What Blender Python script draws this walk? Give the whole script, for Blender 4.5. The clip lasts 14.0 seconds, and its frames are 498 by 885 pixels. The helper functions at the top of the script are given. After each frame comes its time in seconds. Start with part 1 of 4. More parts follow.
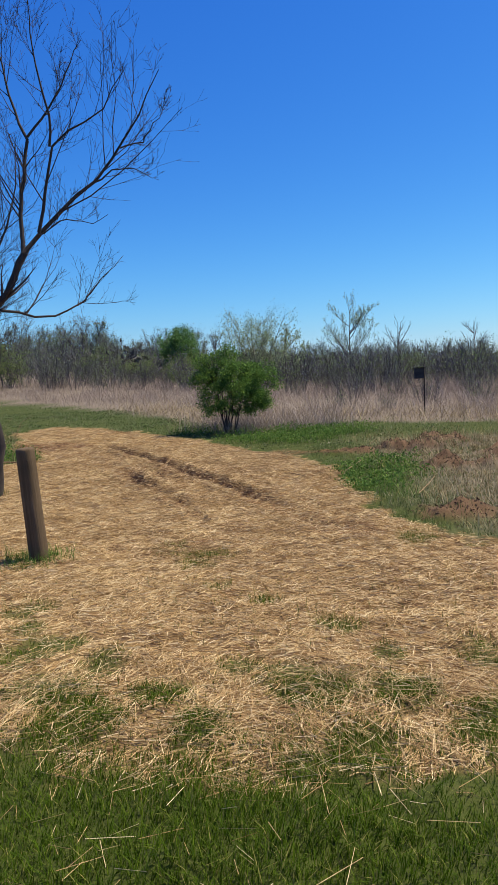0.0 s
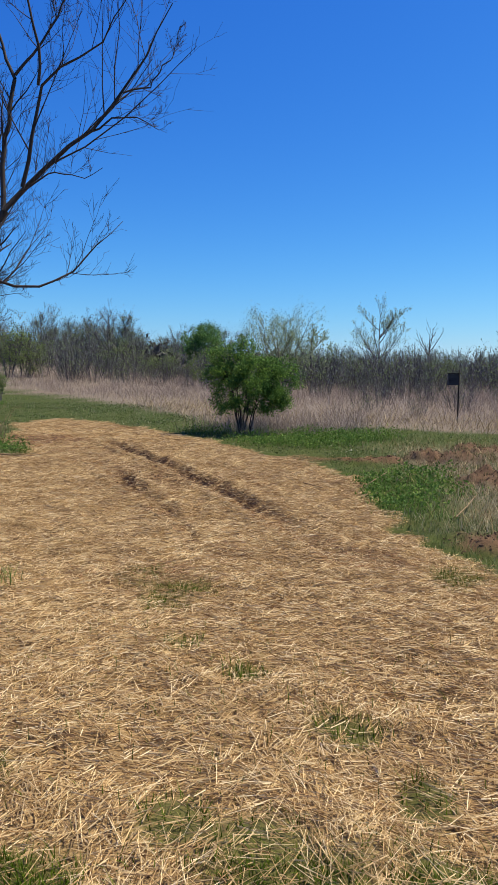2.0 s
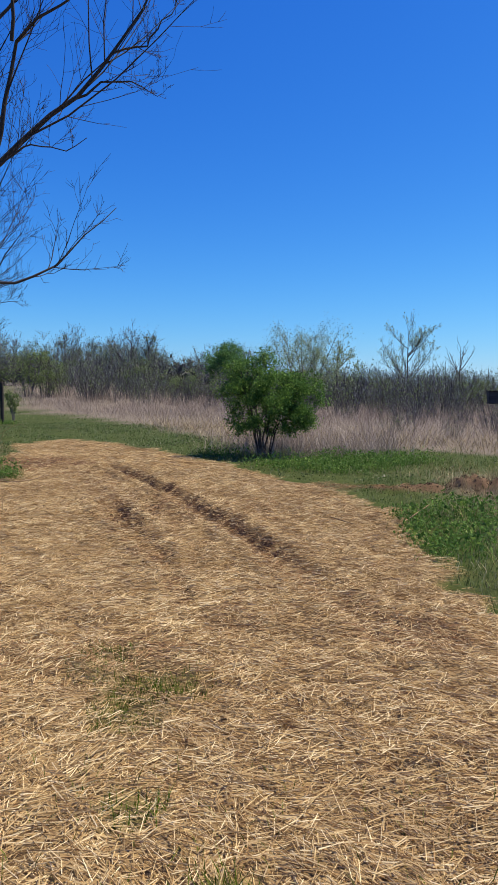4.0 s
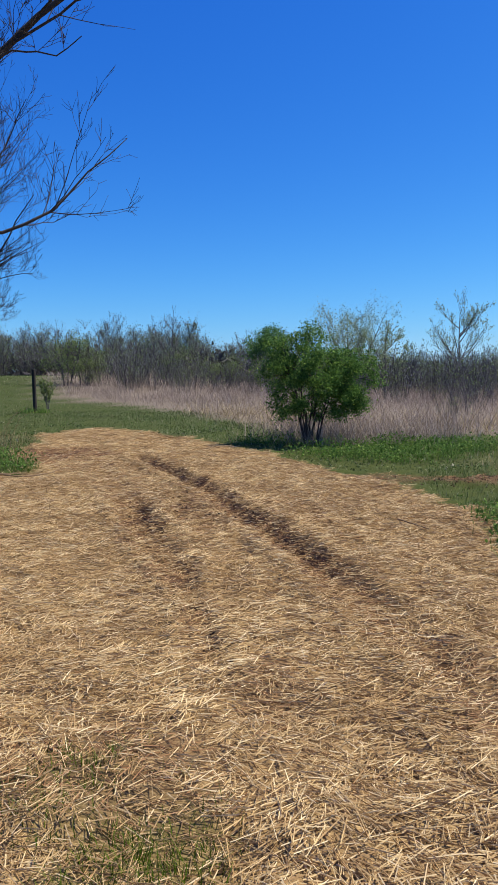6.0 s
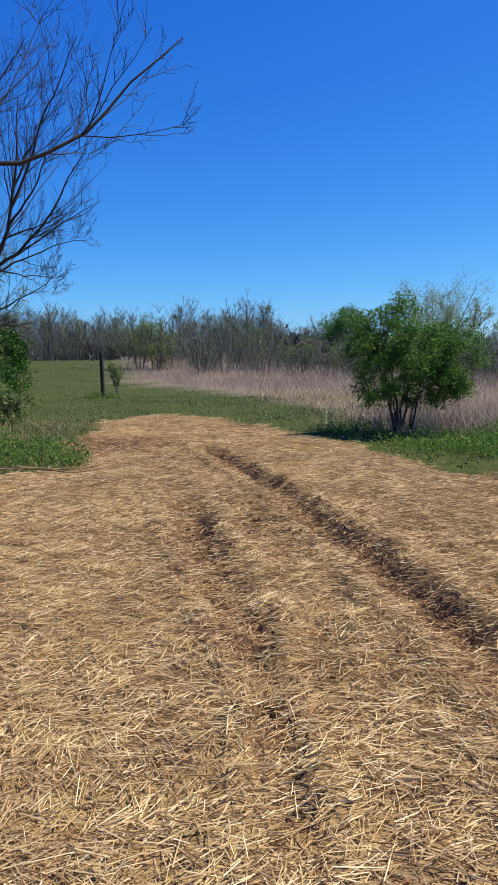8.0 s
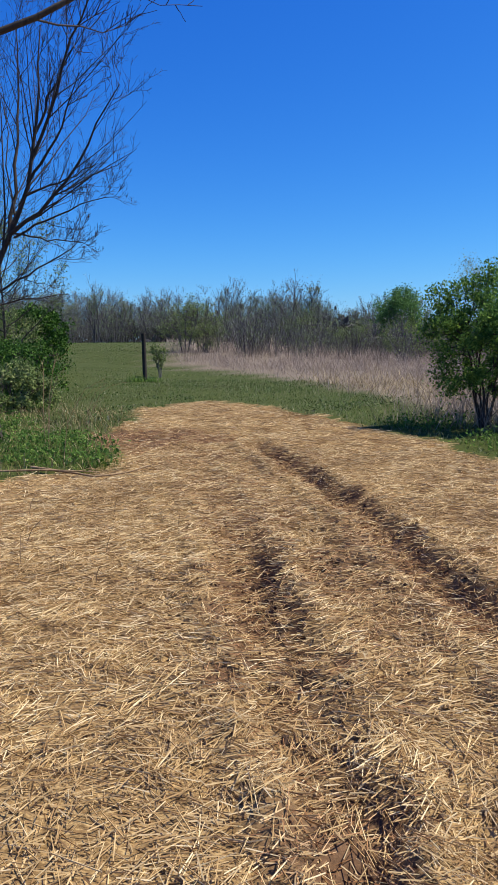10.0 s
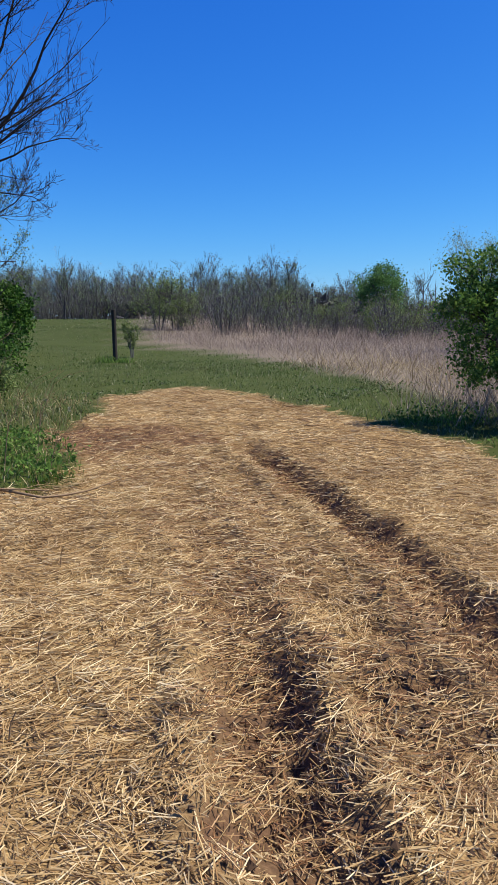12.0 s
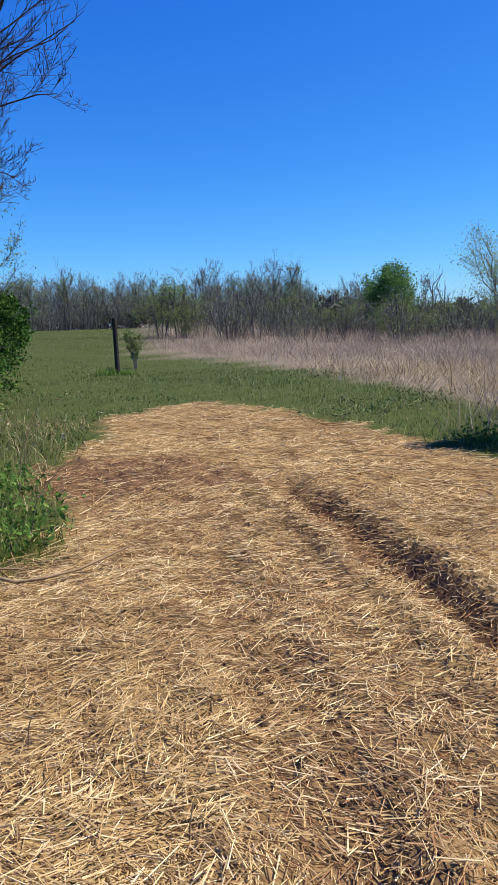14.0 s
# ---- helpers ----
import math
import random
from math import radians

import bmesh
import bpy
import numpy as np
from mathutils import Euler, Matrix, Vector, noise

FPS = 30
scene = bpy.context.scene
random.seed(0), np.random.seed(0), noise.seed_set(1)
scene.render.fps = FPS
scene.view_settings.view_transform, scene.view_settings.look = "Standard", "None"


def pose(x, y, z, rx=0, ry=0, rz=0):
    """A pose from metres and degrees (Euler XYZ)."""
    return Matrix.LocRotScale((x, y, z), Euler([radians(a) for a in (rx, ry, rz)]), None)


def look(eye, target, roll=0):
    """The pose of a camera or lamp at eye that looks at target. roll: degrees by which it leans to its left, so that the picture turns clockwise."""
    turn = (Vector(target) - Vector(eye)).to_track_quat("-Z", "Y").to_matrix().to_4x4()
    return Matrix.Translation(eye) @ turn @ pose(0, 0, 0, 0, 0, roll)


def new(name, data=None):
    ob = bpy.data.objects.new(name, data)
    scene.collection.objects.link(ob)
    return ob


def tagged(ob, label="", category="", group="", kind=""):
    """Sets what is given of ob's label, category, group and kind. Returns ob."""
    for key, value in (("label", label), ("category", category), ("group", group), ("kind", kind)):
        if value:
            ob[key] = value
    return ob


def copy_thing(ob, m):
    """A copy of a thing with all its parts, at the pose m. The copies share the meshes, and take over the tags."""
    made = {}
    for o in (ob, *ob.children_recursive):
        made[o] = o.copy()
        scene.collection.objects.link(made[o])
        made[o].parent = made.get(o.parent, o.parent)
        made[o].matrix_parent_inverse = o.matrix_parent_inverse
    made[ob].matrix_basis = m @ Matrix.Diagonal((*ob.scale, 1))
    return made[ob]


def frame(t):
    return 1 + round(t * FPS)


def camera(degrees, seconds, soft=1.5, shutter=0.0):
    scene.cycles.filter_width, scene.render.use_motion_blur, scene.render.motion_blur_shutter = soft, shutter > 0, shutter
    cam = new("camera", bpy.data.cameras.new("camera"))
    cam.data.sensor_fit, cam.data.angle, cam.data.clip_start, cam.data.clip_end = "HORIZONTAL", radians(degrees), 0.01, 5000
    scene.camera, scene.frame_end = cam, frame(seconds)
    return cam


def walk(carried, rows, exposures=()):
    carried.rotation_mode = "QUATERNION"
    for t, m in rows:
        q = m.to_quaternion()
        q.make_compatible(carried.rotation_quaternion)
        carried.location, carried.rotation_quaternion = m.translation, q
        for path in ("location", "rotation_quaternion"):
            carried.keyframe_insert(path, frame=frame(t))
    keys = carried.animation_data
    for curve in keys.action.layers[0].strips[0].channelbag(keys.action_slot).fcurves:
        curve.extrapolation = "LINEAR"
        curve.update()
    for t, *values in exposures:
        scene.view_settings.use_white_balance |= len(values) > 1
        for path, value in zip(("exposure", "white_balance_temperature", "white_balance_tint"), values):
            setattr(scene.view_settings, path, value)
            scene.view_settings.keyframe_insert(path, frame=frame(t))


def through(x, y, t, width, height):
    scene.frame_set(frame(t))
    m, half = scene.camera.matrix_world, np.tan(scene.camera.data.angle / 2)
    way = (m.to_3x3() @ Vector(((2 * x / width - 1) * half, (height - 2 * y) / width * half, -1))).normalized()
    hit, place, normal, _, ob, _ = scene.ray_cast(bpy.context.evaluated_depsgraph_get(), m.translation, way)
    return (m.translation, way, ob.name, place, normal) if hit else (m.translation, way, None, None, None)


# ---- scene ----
cam = camera(38.1, 14.0, soft=1.3)
METRES, EYE, TILT, LEAN, TURN = 12.8, 1.9, 0.0, 0.0, 0.0
ROWS = [
    (0.0, 0.0, 0.0, 0.0, -0.19, -5.62, 1.9),
    (0.5, 0.0055, 0.034, -0.0022, 2.42, -5.56, 0.92),
    (1.0, 0.0075, 0.0668, -0.007, 2.34, -5.83, 0.6),
    (1.5, 0.0154, 0.1054, -0.0096, 2.5, -6.04, 0.08),
    (2.0, 0.0178, 0.1387, -0.0136, 1.95, -5.43, -0.83),
    (4.5, 0.0229, 0.3145, -0.0233, 4.97, -3.73, 0.08),
    (5.0, 0.0226, 0.3504, -0.0261, 6.57, -3.91, 2.08),
    (5.5, 0.0159, 0.3861, -0.0298, 7.28, -4.16, 0.98),
    (6.0, 0.0108, 0.4189, -0.0328, 7.35, -4.81, 0.15),
    (6.5, 0.0096, 0.4551, -0.0328, 8.78, -5.17, 0.3),
    (7.0, 0.0012, 0.4882, -0.0352, 8.89, -5.59, -0.2),
    (7.5, -0.0054, 0.5244, -0.0358, 10.01, -5.88, -0.15),
    (8.0, -0.0189, 0.557, -0.0376, 13.17, -6.02, 0.46),
    (8.5, -0.0303, 0.5913, -0.0392, 13.07, -6.01, 0.06),
    (9.0, -0.0435, 0.6255, -0.0408, 15.17, -6.39, 0.22),
    (11.5, -0.1069, 0.795, -0.0366, 17.15, -8.64, 0.4),
    (12.0, -0.1214, 0.8263, -0.0359, 14.75, -9.1, -0.09),
    (12.5, -0.1336, 0.8607, -0.0328, 15.19, -8.87, 0.04),
    (13.0, -0.1527, 0.8894, -0.0345, 15.15, -7.97, 0.75),
    (13.5, -0.1656, 0.9244, -0.0353, 15.13, -8.3, 1.51),
    (14.0, -0.1811, 0.9575, -0.0365, 14.89, -8.64, 1.57),
]
walk(cam, [(t, pose(0, 0, EYE, TILT, LEAN, TURN) @ pose(METRES * x, METRES * y, METRES * z, 90 + pitch, roll, yaw)) for t, x, y, z, yaw, pitch, roll in ROWS],
     exposures=((0.0, 0.58, 6850, 8), (2.0, 0.56, 6750, 8), (5.0, 0.52, 6400, 9), (9.0, 0.54, 6350, 9), (11.5, 0.52, 6300, 9), (12.5, 0.5, 6300, 9), (13.2, 0.58, 6300, 9), (14.0, 0.66, 6350, 9)))

# ---------------------------------------------------------------- light
SUN_EL, SUN_AZ = 60.0, 72.0          # degrees above the ground; clockwise from +y
to_sun = Vector((math.sin(radians(SUN_AZ)) * math.cos(radians(SUN_EL)),
                 math.cos(radians(SUN_AZ)) * math.cos(radians(SUN_EL)), math.sin(radians(SUN_EL))))
sun = new("sun", bpy.data.lights.new("sun", "SUN"))
sun.data.energy, sun.data.angle, sun.data.color = 5.0, radians(0.53), (1.0, 0.915, 0.74)
sun.matrix_world = look(to_sun * 60, (0, 0, 0))
world = bpy.data.worlds.new("world")
scene.world = world
world.use_nodes = True
wn = world.node_tree
wn.nodes.clear()
sky = wn.nodes.new("ShaderNodeTexSky")
sky.sky_type, sky.sun_disc = "NISHITA", False
sky.sun_elevation, sky.sun_rotation = radians(SUN_EL), radians(SUN_AZ)
sky.altitude, sky.air_density, sky.dust_density, sky.ozone_density = 250, 1.0, 0.4, 3.0
# the deep blue of a clear dry spring sky: each channel's power and gain
apart, together = wn.nodes.new("ShaderNodeSeparateColor"), wn.nodes.new("ShaderNodeCombineColor")
wn.links.new(sky.outputs["Color"], apart.inputs[0])
for ch, (power, gain) in enumerate(((1.9, 0.134), (1.3, 0.546), (0.70, 2.43))):
    pw, gn = wn.nodes.new("ShaderNodeMath"), wn.nodes.new("ShaderNodeMath")
    pw.operation, gn.operation = "POWER", "MULTIPLY"
    pw.inputs[1].default_value, gn.inputs[1].default_value = power, gain
    wn.links.new(apart.outputs[ch], pw.inputs[0])
    wn.links.new(pw.outputs[0], gn.inputs[0])
    wn.links.new(gn.outputs[0], together.inputs[ch])
back = wn.nodes.new("ShaderNodeBackground")
back.inputs["Strength"].default_value = 0.073
wout = wn.nodes.new("ShaderNodeOutputWorld")
wn.links.new(together.outputs[0], back.inputs["Color"])
wn.links.new(back.outputs[0], wout.inputs[0])


# ---------------------------------------------------------------- materials
def ramp_node(nt, stops):
    r = nt.nodes.new("ShaderNodeValToRGB")
    el = r.color_ramp.elements
    while len(el) < len(stops):
        el.new(0.5)
    for e, (p, c) in zip(el, stops):
        e.position, e.color = p, (*c, 1)
    return r


def noise_node(nt, scale, detail=4.0, rough=0.6, stretch=None):
    n = nt.nodes.new("ShaderNodeTexNoise")
    n.inputs["Scale"].default_value, n.inputs["Detail"].default_value = scale, detail
    n.inputs["Roughness"].default_value = rough
    c = nt.nodes.new("ShaderNodeTexCoord")
    if stretch:
        m = nt.nodes.new("ShaderNodeMapping")
        m.inputs["Scale"].default_value = stretch
        nt.links.new(c.outputs["Object"], m.inputs["Vector"])
        nt.links.new(m.outputs[0], n.inputs["Vector"])
    else:
        nt.links.new(c.outputs["Object"], n.inputs["Vector"])
    return n


def mixed(nt, fac, a, b, mode="MIX"):
    m = nt.nodes.new("ShaderNodeMix")
    m.data_type, m.blend_type = "RGBA", mode
    for slot, v in ((0, fac), (6, a), (7, b)):
        if hasattr(v, "is_linked"):
            nt.links.new(v, m.inputs[slot])
        else:
            m.inputs[slot].default_value = v if slot == 0 else (*v, 1)
    return m.outputs[2]


def blank(name):
    m = bpy.data.materials.new(name)
    m.use_nodes = True
    nt = m.node_tree
    return m, nt, nt.nodes["Principled BSDF"], nt.nodes["Material Output"]


def strand_mat(name, stops, rough=0.6, through=0.0, patch=0.0, patch_colour=(0.1, 0.07, 0.04)):
    """Blades, stalks, straws, leaves: a colour of its own for each, a slow drift over the ground, some light coming through."""
    m, nt, bsdf, out = blank(name)
    g = nt.nodes.new("ShaderNodeNewGeometry")
    r = ramp_node(nt, stops)
    nt.links.new(g.outputs["Random Per Island"], r.inputs[0])
    col = r.outputs[0]
    if patch:
        n = noise_node(nt, 0.9, 5, 0.65)
        f = ramp_node(nt, ((0.46, (0, 0, 0)), (0.68, (patch,) * 3)))
        nt.links.new(n.outputs[0], f.inputs[0])
        col = mixed(nt, f.outputs[0], col, patch_colour)
        n2 = noise_node(nt, 6.0, 4, 0.6)
        f2 = ramp_node(nt, ((0.36, (0.74, 0.69, 0.65)), (0.56, (1, 1, 1))))
        nt.links.new(n2.outputs[0], f2.inputs[0])
        col = mixed(nt, 1.0, col, f2.outputs[0], "MULTIPLY")
    nt.links.new(col, bsdf.inputs["Base Color"])
    bsdf.inputs["Roughness"].default_value = rough
    bsdf.inputs["Specular IOR Level"].default_value = 0.04
    if through:
        t = nt.nodes.new("ShaderNodeBsdfTranslucent")
        nt.links.new(col, t.inputs[0])
        s = nt.nodes.new("ShaderNodeMixShader")
        s.inputs[0].default_value = through
        nt.links.new(bsdf.outputs[0], s.inputs[1])
        nt.links.new(t.outputs[0], s.inputs[2])
        nt.links.new(s.outputs[0], out.inputs[0])
    return m


def bark_mat(name, dark, light, scale=30.0, stretch=(1, 1, 0.15), bump=0.6):
    m, nt, bsdf, out = blank(name)
    a = noise_node(nt, scale, 6, 0.7, stretch)
    b = noise_node(nt, 2.3, 3)
    r = ramp_node(nt, ((0.3, dark), (0.72, light)))
    nt.links.new(a.outputs[0], r.inputs[0])
    col = mixed(nt, b.outputs[0], r.outputs[0], [0.6 * v for v in dark])
    nt.links.new(col, bsdf.inputs["Base Color"])
    bsdf.inputs["Roughness"].default_value = 0.85
    bsdf.inputs["Specular IOR Level"].default_value = 0.15
    bp = nt.nodes.new("ShaderNodeBump")
    bp.inputs["Strength"].default_value, bp.inputs["Distance"].default_value = bump, 0.01
    nt.links.new(a.outputs[0], bp.inputs["Height"])
    nt.links.new(bp.outputs[0], bsdf.inputs["Normal"])
    return m


STRAW = strand_mat("straw", ((0.0, (0.35, 0.215, 0.10)), (0.3, (0.52, 0.365, 0.18)), (0.7, (0.66, 0.495, 0.265)), (1.0, (0.89, 0.75, 0.49))), 0.5, 0.18, 0.6, (0.36, 0.23, 0.11))
MUDSTRAW = strand_mat("muddy_straw", ((0.0, (0.23, 0.115, 0.056)), (0.5, (0.36, 0.20, 0.10)), (1.0, (0.54, 0.37, 0.21))), 0.6, 0.12)
CHAFF = strand_mat("straw_chaff", ((0.0, (0.22, 0.13, 0.06)), (0.5, (0.38, 0.25, 0.12)), (1.0, (0.58, 0.42, 0.22))), 0.6, 0.1)
LAWN = strand_mat("lawn_blade", ((0.0, (0.024, 0.052, 0.003)), (0.5, (0.055, 0.10, 0.006)), (0.9, (0.105, 0.155, 0.014)), (1.0, (0.30, 0.26, 0.09))), 0.5, 0.3)
MEADOW = strand_mat("meadow_blade", ((0.0, (0.04, 0.075, 0.022)), (0.55, (0.092, 0.148, 0.042)), (0.82, (0.165, 0.215, 0.08)), (1.0, (0.46, 0.43, 0.31))), 0.5, 0.3, 0.55, (0.17, 0.165, 0.085))
LUSH = strand_mat("lush_blade", ((0.0, (0.045, 0.095, 0.02)), (0.7, (0.11, 0.20, 0.042)), (1.0, (0.22, 0.31, 0.075))), 0.45, 0.35)
DRYGRASS = strand_mat("dry_blade", ((0.0, (0.11, 0.075, 0.035)), (0.6, (0.27, 0.205, 0.105)), (1.0, (0.55, 0.46, 0.28))), 0.7, 0.1)
REED = strand_mat("dead_stalk", ((0.0, (0.17, 0.135, 0.12)), (0.5, (0.28, 0.225, 0.20)), (0.85, (0.38, 0.32, 0.28)), (1.0, (0.58, 0.52, 0.45))), 0.8, 0.25, 0.55, (0.17, 0.135, 0.125))
BUSHLEAF = strand_mat("bush_leaf", ((0.0, (0.05, 0.11, 0.028)), (0.6, (0.105, 0.20, 0.045)), (1.0, (0.22, 0.34, 0.07))), 0.4, 0.38)
TREELEAF = strand_mat("tree_leaf", ((0.0, (0.07, 0.15, 0.045)), (1.0, (0.15, 0.27, 0.085))), 0.5, 0.35)
BUDLEAF = strand_mat("bud_leaf", ((0.0, (0.17, 0.23, 0.11)), (1.0, (0.35, 0.42, 0.23))), 0.5, 0.35)
OLIVELEAF = strand_mat("olive_leaf", ((0.0, (0.095, 0.14, 0.045)), (0.6, (0.175, 0.225, 0.08)), (1.0, (0.28, 0.31, 0.13))), 0.6, 0.3)
EVERGREEN = strand_mat("evergreen_leaf", ((0.0, (0.02, 0.055, 0.012)), (0.7, (0.05, 0.11, 0.02)), (1.0, (0.11, 0.20, 0.035))), 0.5, 0.2)
# grey-mauve buds; the blue haze of distance is mixed into their colour
HAZEDBUD = strand_mat("hazed_bud", ((0.0, (0.16, 0.16, 0.185)), (0.6, (0.22, 0.225, 0.24)), (1.0, (0.25, 0.28, 0.19))), 0.8, 0.25)
BARK = bark_mat("bark", (0.04, 0.032, 0.03), (0.13, 0.105, 0.09))
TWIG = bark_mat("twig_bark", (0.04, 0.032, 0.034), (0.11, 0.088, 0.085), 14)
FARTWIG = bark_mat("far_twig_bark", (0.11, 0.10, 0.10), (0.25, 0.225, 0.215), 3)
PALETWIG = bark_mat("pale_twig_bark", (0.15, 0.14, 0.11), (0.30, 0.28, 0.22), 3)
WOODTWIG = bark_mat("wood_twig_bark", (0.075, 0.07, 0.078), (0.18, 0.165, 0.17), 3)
# far undergrowth, coloured as dark as the shade between the trunks
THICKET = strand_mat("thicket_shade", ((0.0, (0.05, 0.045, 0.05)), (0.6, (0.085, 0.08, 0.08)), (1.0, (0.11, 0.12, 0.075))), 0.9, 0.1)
POSTWOOD = bark_mat("weathered_post", (0.085, 0.056, 0.03), (0.25, 0.175, 0.11), 22, (1, 1, 0.06), 0.9)
DARKPOST = bark_mat("dark_post", (0.025, 0.022, 0.02), (0.085, 0.07, 0.06), 25, (1, 1, 0.08))
PANEL = bark_mat("dark_panel", (0.035, 0.035, 0.04), (0.10, 0.10, 0.11), 12, (0.1, 1, 1))
STICK = bark_mat("dead_stick", (0.24, 0.155, 0.085), (0.48, 0.35, 0.22), 20)
SOILCLOD = bark_mat("soil_clod", (0.055, 0.032, 0.021), (0.145, 0.09, 0.058), 18, (1, 1, 1), 0.15)


def ground_mat():
    m, nt, bsdf, out = blank("ground")

    def attr(n):
        a = nt.nodes.new("ShaderNodeAttribute")
        a.attribute_name = n
        return a.outputs["Fac"]
    fine, mid, broad = noise_node(nt, 55, 6, 0.7), noise_node(nt, 7, 5, 0.65), noise_node(nt, 0.35, 4)
    fibre = noise_node(nt, 26, 5, 0.7, (1, 3.2, 1))
    grass = ramp_node(nt, ((0.25, (0.016, 0.024, 0.003)), (0.55, (0.046, 0.062, 0.010)), (0.8, (0.085, 0.10, 0.026))))
    nt.links.new(mid.outputs[0], grass.inputs[0])
    gcol = mixed(nt, broad.outputs[0], grass.outputs[0], (0.058, 0.068, 0.02))
    st = ramp_node(nt, ((0.34, (0.09, 0.053, 0.023)), (0.5, (0.24, 0.153, 0.07)), (0.66, (0.46, 0.32, 0.15))))
    nt.links.new(fibre.outputs[0], st.inputs[0])
    soil = ramp_node(nt, ((0.3, (0.062, 0.034, 0.02)), (0.7, (0.17, 0.097, 0.056))))
    nt.links.new(fine.outputs[0], soil.inputs[0])
    dry = ramp_node(nt, ((0.3, (0.10, 0.08, 0.06)), (0.7, (0.22, 0.175, 0.135))))
    nt.links.new(mid.outputs[0], dry.inputs[0])
    col = mixed(nt, attr("dry"), gcol, dry.outputs[0])
    col = mixed(nt, attr("straw"), col, st.outputs[0])
    col = mixed(nt, attr("mud"), col, soil.outputs[0])
    nt.links.new(col, bsdf.inputs["Base Color"])
    bsdf.inputs["Specular IOR Level"].default_value = 0.1
    wet = nt.nodes.new("ShaderNodeMapRange")
    nt.links.new(attr("wet"), wet.inputs[0])
    wet.inputs[3].default_value, wet.inputs[4].default_value = 0.9, 0.6
    nt.links.new(wet.outputs[0], bsdf.inputs["Roughness"])
    bp = nt.nodes.new("ShaderNodeBump")
    bp.inputs["Strength"].default_value, bp.inputs["Distance"].default_value = 0.6, 0.012
    nt.links.new(fine.outputs[0], bp.inputs["Height"])
    nt.links.new(bp.outputs[0], bsdf.inputs["Normal"])
    return m


GROUND = ground_mat()


# ---------------------------------------------------------------- mesh helpers
rng = np.random.default_rng(7)


def mesh(name, v, f, mat, parent=None, label="", attrs=None, smooth=False):
    """One mesh object from arrays: v (n, 3), f (m, 3 or 4) or a list of such face arrays."""
    v = np.ascontiguousarray(v, dtype=np.float32).reshape(-1, 3)
    fs = [np.asarray(a, dtype=np.int32) for a in (f if isinstance(f, list) else [f]) if len(a)]
    loops = np.concatenate([a.ravel() for a in fs])
    sizes = np.concatenate([np.full(len(a), a.shape[1], dtype=np.int32) for a in fs])
    me = bpy.data.meshes.new(name)
    me.vertices.add(len(v))
    me.vertices.foreach_set("co", v.ravel())
    me.loops.add(len(loops))
    me.loops.foreach_set("vertex_index", loops)
    me.polygons.add(len(sizes))
    me.polygons.foreach_set("loop_start", np.concatenate([[0], np.cumsum(sizes)[:-1]]).astype(np.int32))
    me.polygons.foreach_set("use_smooth", np.full(len(sizes), smooth, dtype=bool))
    for key, val in (attrs or {}).items():
        a = me.attributes.new(key, "FLOAT", "POINT")
        a.data.foreach_set("value", np.ascontiguousarray(val, dtype=np.float32).ravel())
    me.update(calc_edges=True)
    me.materials.append(mat)
    ob = new(name, me)
    if parent:
        ob.parent = parent
    return tagged(ob, label)


def join(pieces):
    """Several (v, f) into one, f all of one width."""
    vs, fs, n = [], [], 0
    for v, f in pieces:
        v = v.reshape(-1, 3)
        vs.append(v)
        fs.append(f + n)
        n += len(v)
    return np.concatenate(vs), np.concatenate(fs)


def unit(a):
    return a / np.maximum(np.linalg.norm(a, axis=-1, keepdims=True), 1e-9)


def tubes(p, r, sides=3):
    """Tapered tubes along N polylines p (N, K, 3) with radii r (N, K)."""
    n, k, _ = p.shape
    t = unit(np.gradient(p, axis=1))
    ref = np.where(np.abs(t[:, :1, 2:]) > 0.8, np.array([[[1.0, 0, 0]]]), np.array([[[0, 0, 1.0]]]))
    a = unit(np.cross(t, ref))
    b = np.cross(t, a)
    ang = np.arange(sides) * 2 * np.pi / sides
    v = p[:, :, None] + r[:, :, None, None] * (np.cos(ang)[:, None] * a[:, :, None] + np.sin(ang)[:, None] * b[:, :, None])
    i, j, s = np.meshgrid(np.arange(n), np.arange(k - 1), np.arange(sides), indexing="ij")
    base = (i * k + j) * sides
    s2 = (s + 1) % sides
    f = np.stack([base + s, base + s2, base + sides + s2, base + sides + s], -1).reshape(-1, 4)
    return v.reshape(-1, 3), f


def ribbons(base, way, up, length, width, bend, segs=3):
    """Blades: from base (N, 3), rising along `up` and leaning over towards the level `way` by bend; pointed."""
    n = len(base)
    side = unit(np.cross(way, np.array([0, 0, 1.0])))
    u = np.linspace(0, 1, segs + 1)[None, :, None]
    mid = base[:, None] + length[:, None, None] * (up[:, None] * (u - 0.35 * bend[:, None, None] * u ** 2) + way[:, None] * (bend[:, None, None] * u ** 1.7))
    w = 0.5 * width[:, None, None] * (1 - 0.93 * u ** 1.5)
    v = np.stack([mid - side[:, None] * w, mid + side[:, None] * w], 2)
    i, j = np.meshgrid(np.arange(n), np.arange(segs), indexing="ij")
    b = (i * (segs + 1) + j) * 2
    return v.reshape(-1, 3), np.stack([b, b + 1, b + 3, b + 2], -1).reshape(-1, 4)


def leaf_quads(c, size, g):
    """Folded diamond leaves at c (N, 3), turned at random."""
    n = len(c)
    d = unit(g.normal(size=(n, 3)))
    e = unit(np.cross(d, g.normal(size=(n, 3))))
    nrm = np.cross(d, e)
    s = size[:, None]
    v = np.stack([c, c + d * s * 0.5 + e * s * 0.28 + nrm * s * 0.07, c + d * s, c + d * s * 0.5 - e * s * 0.28 + nrm * s * 0.07], 1)
    return v.reshape(-1, 3), (np.arange(n)[:, None] * 4 + np.arange(4)[None])


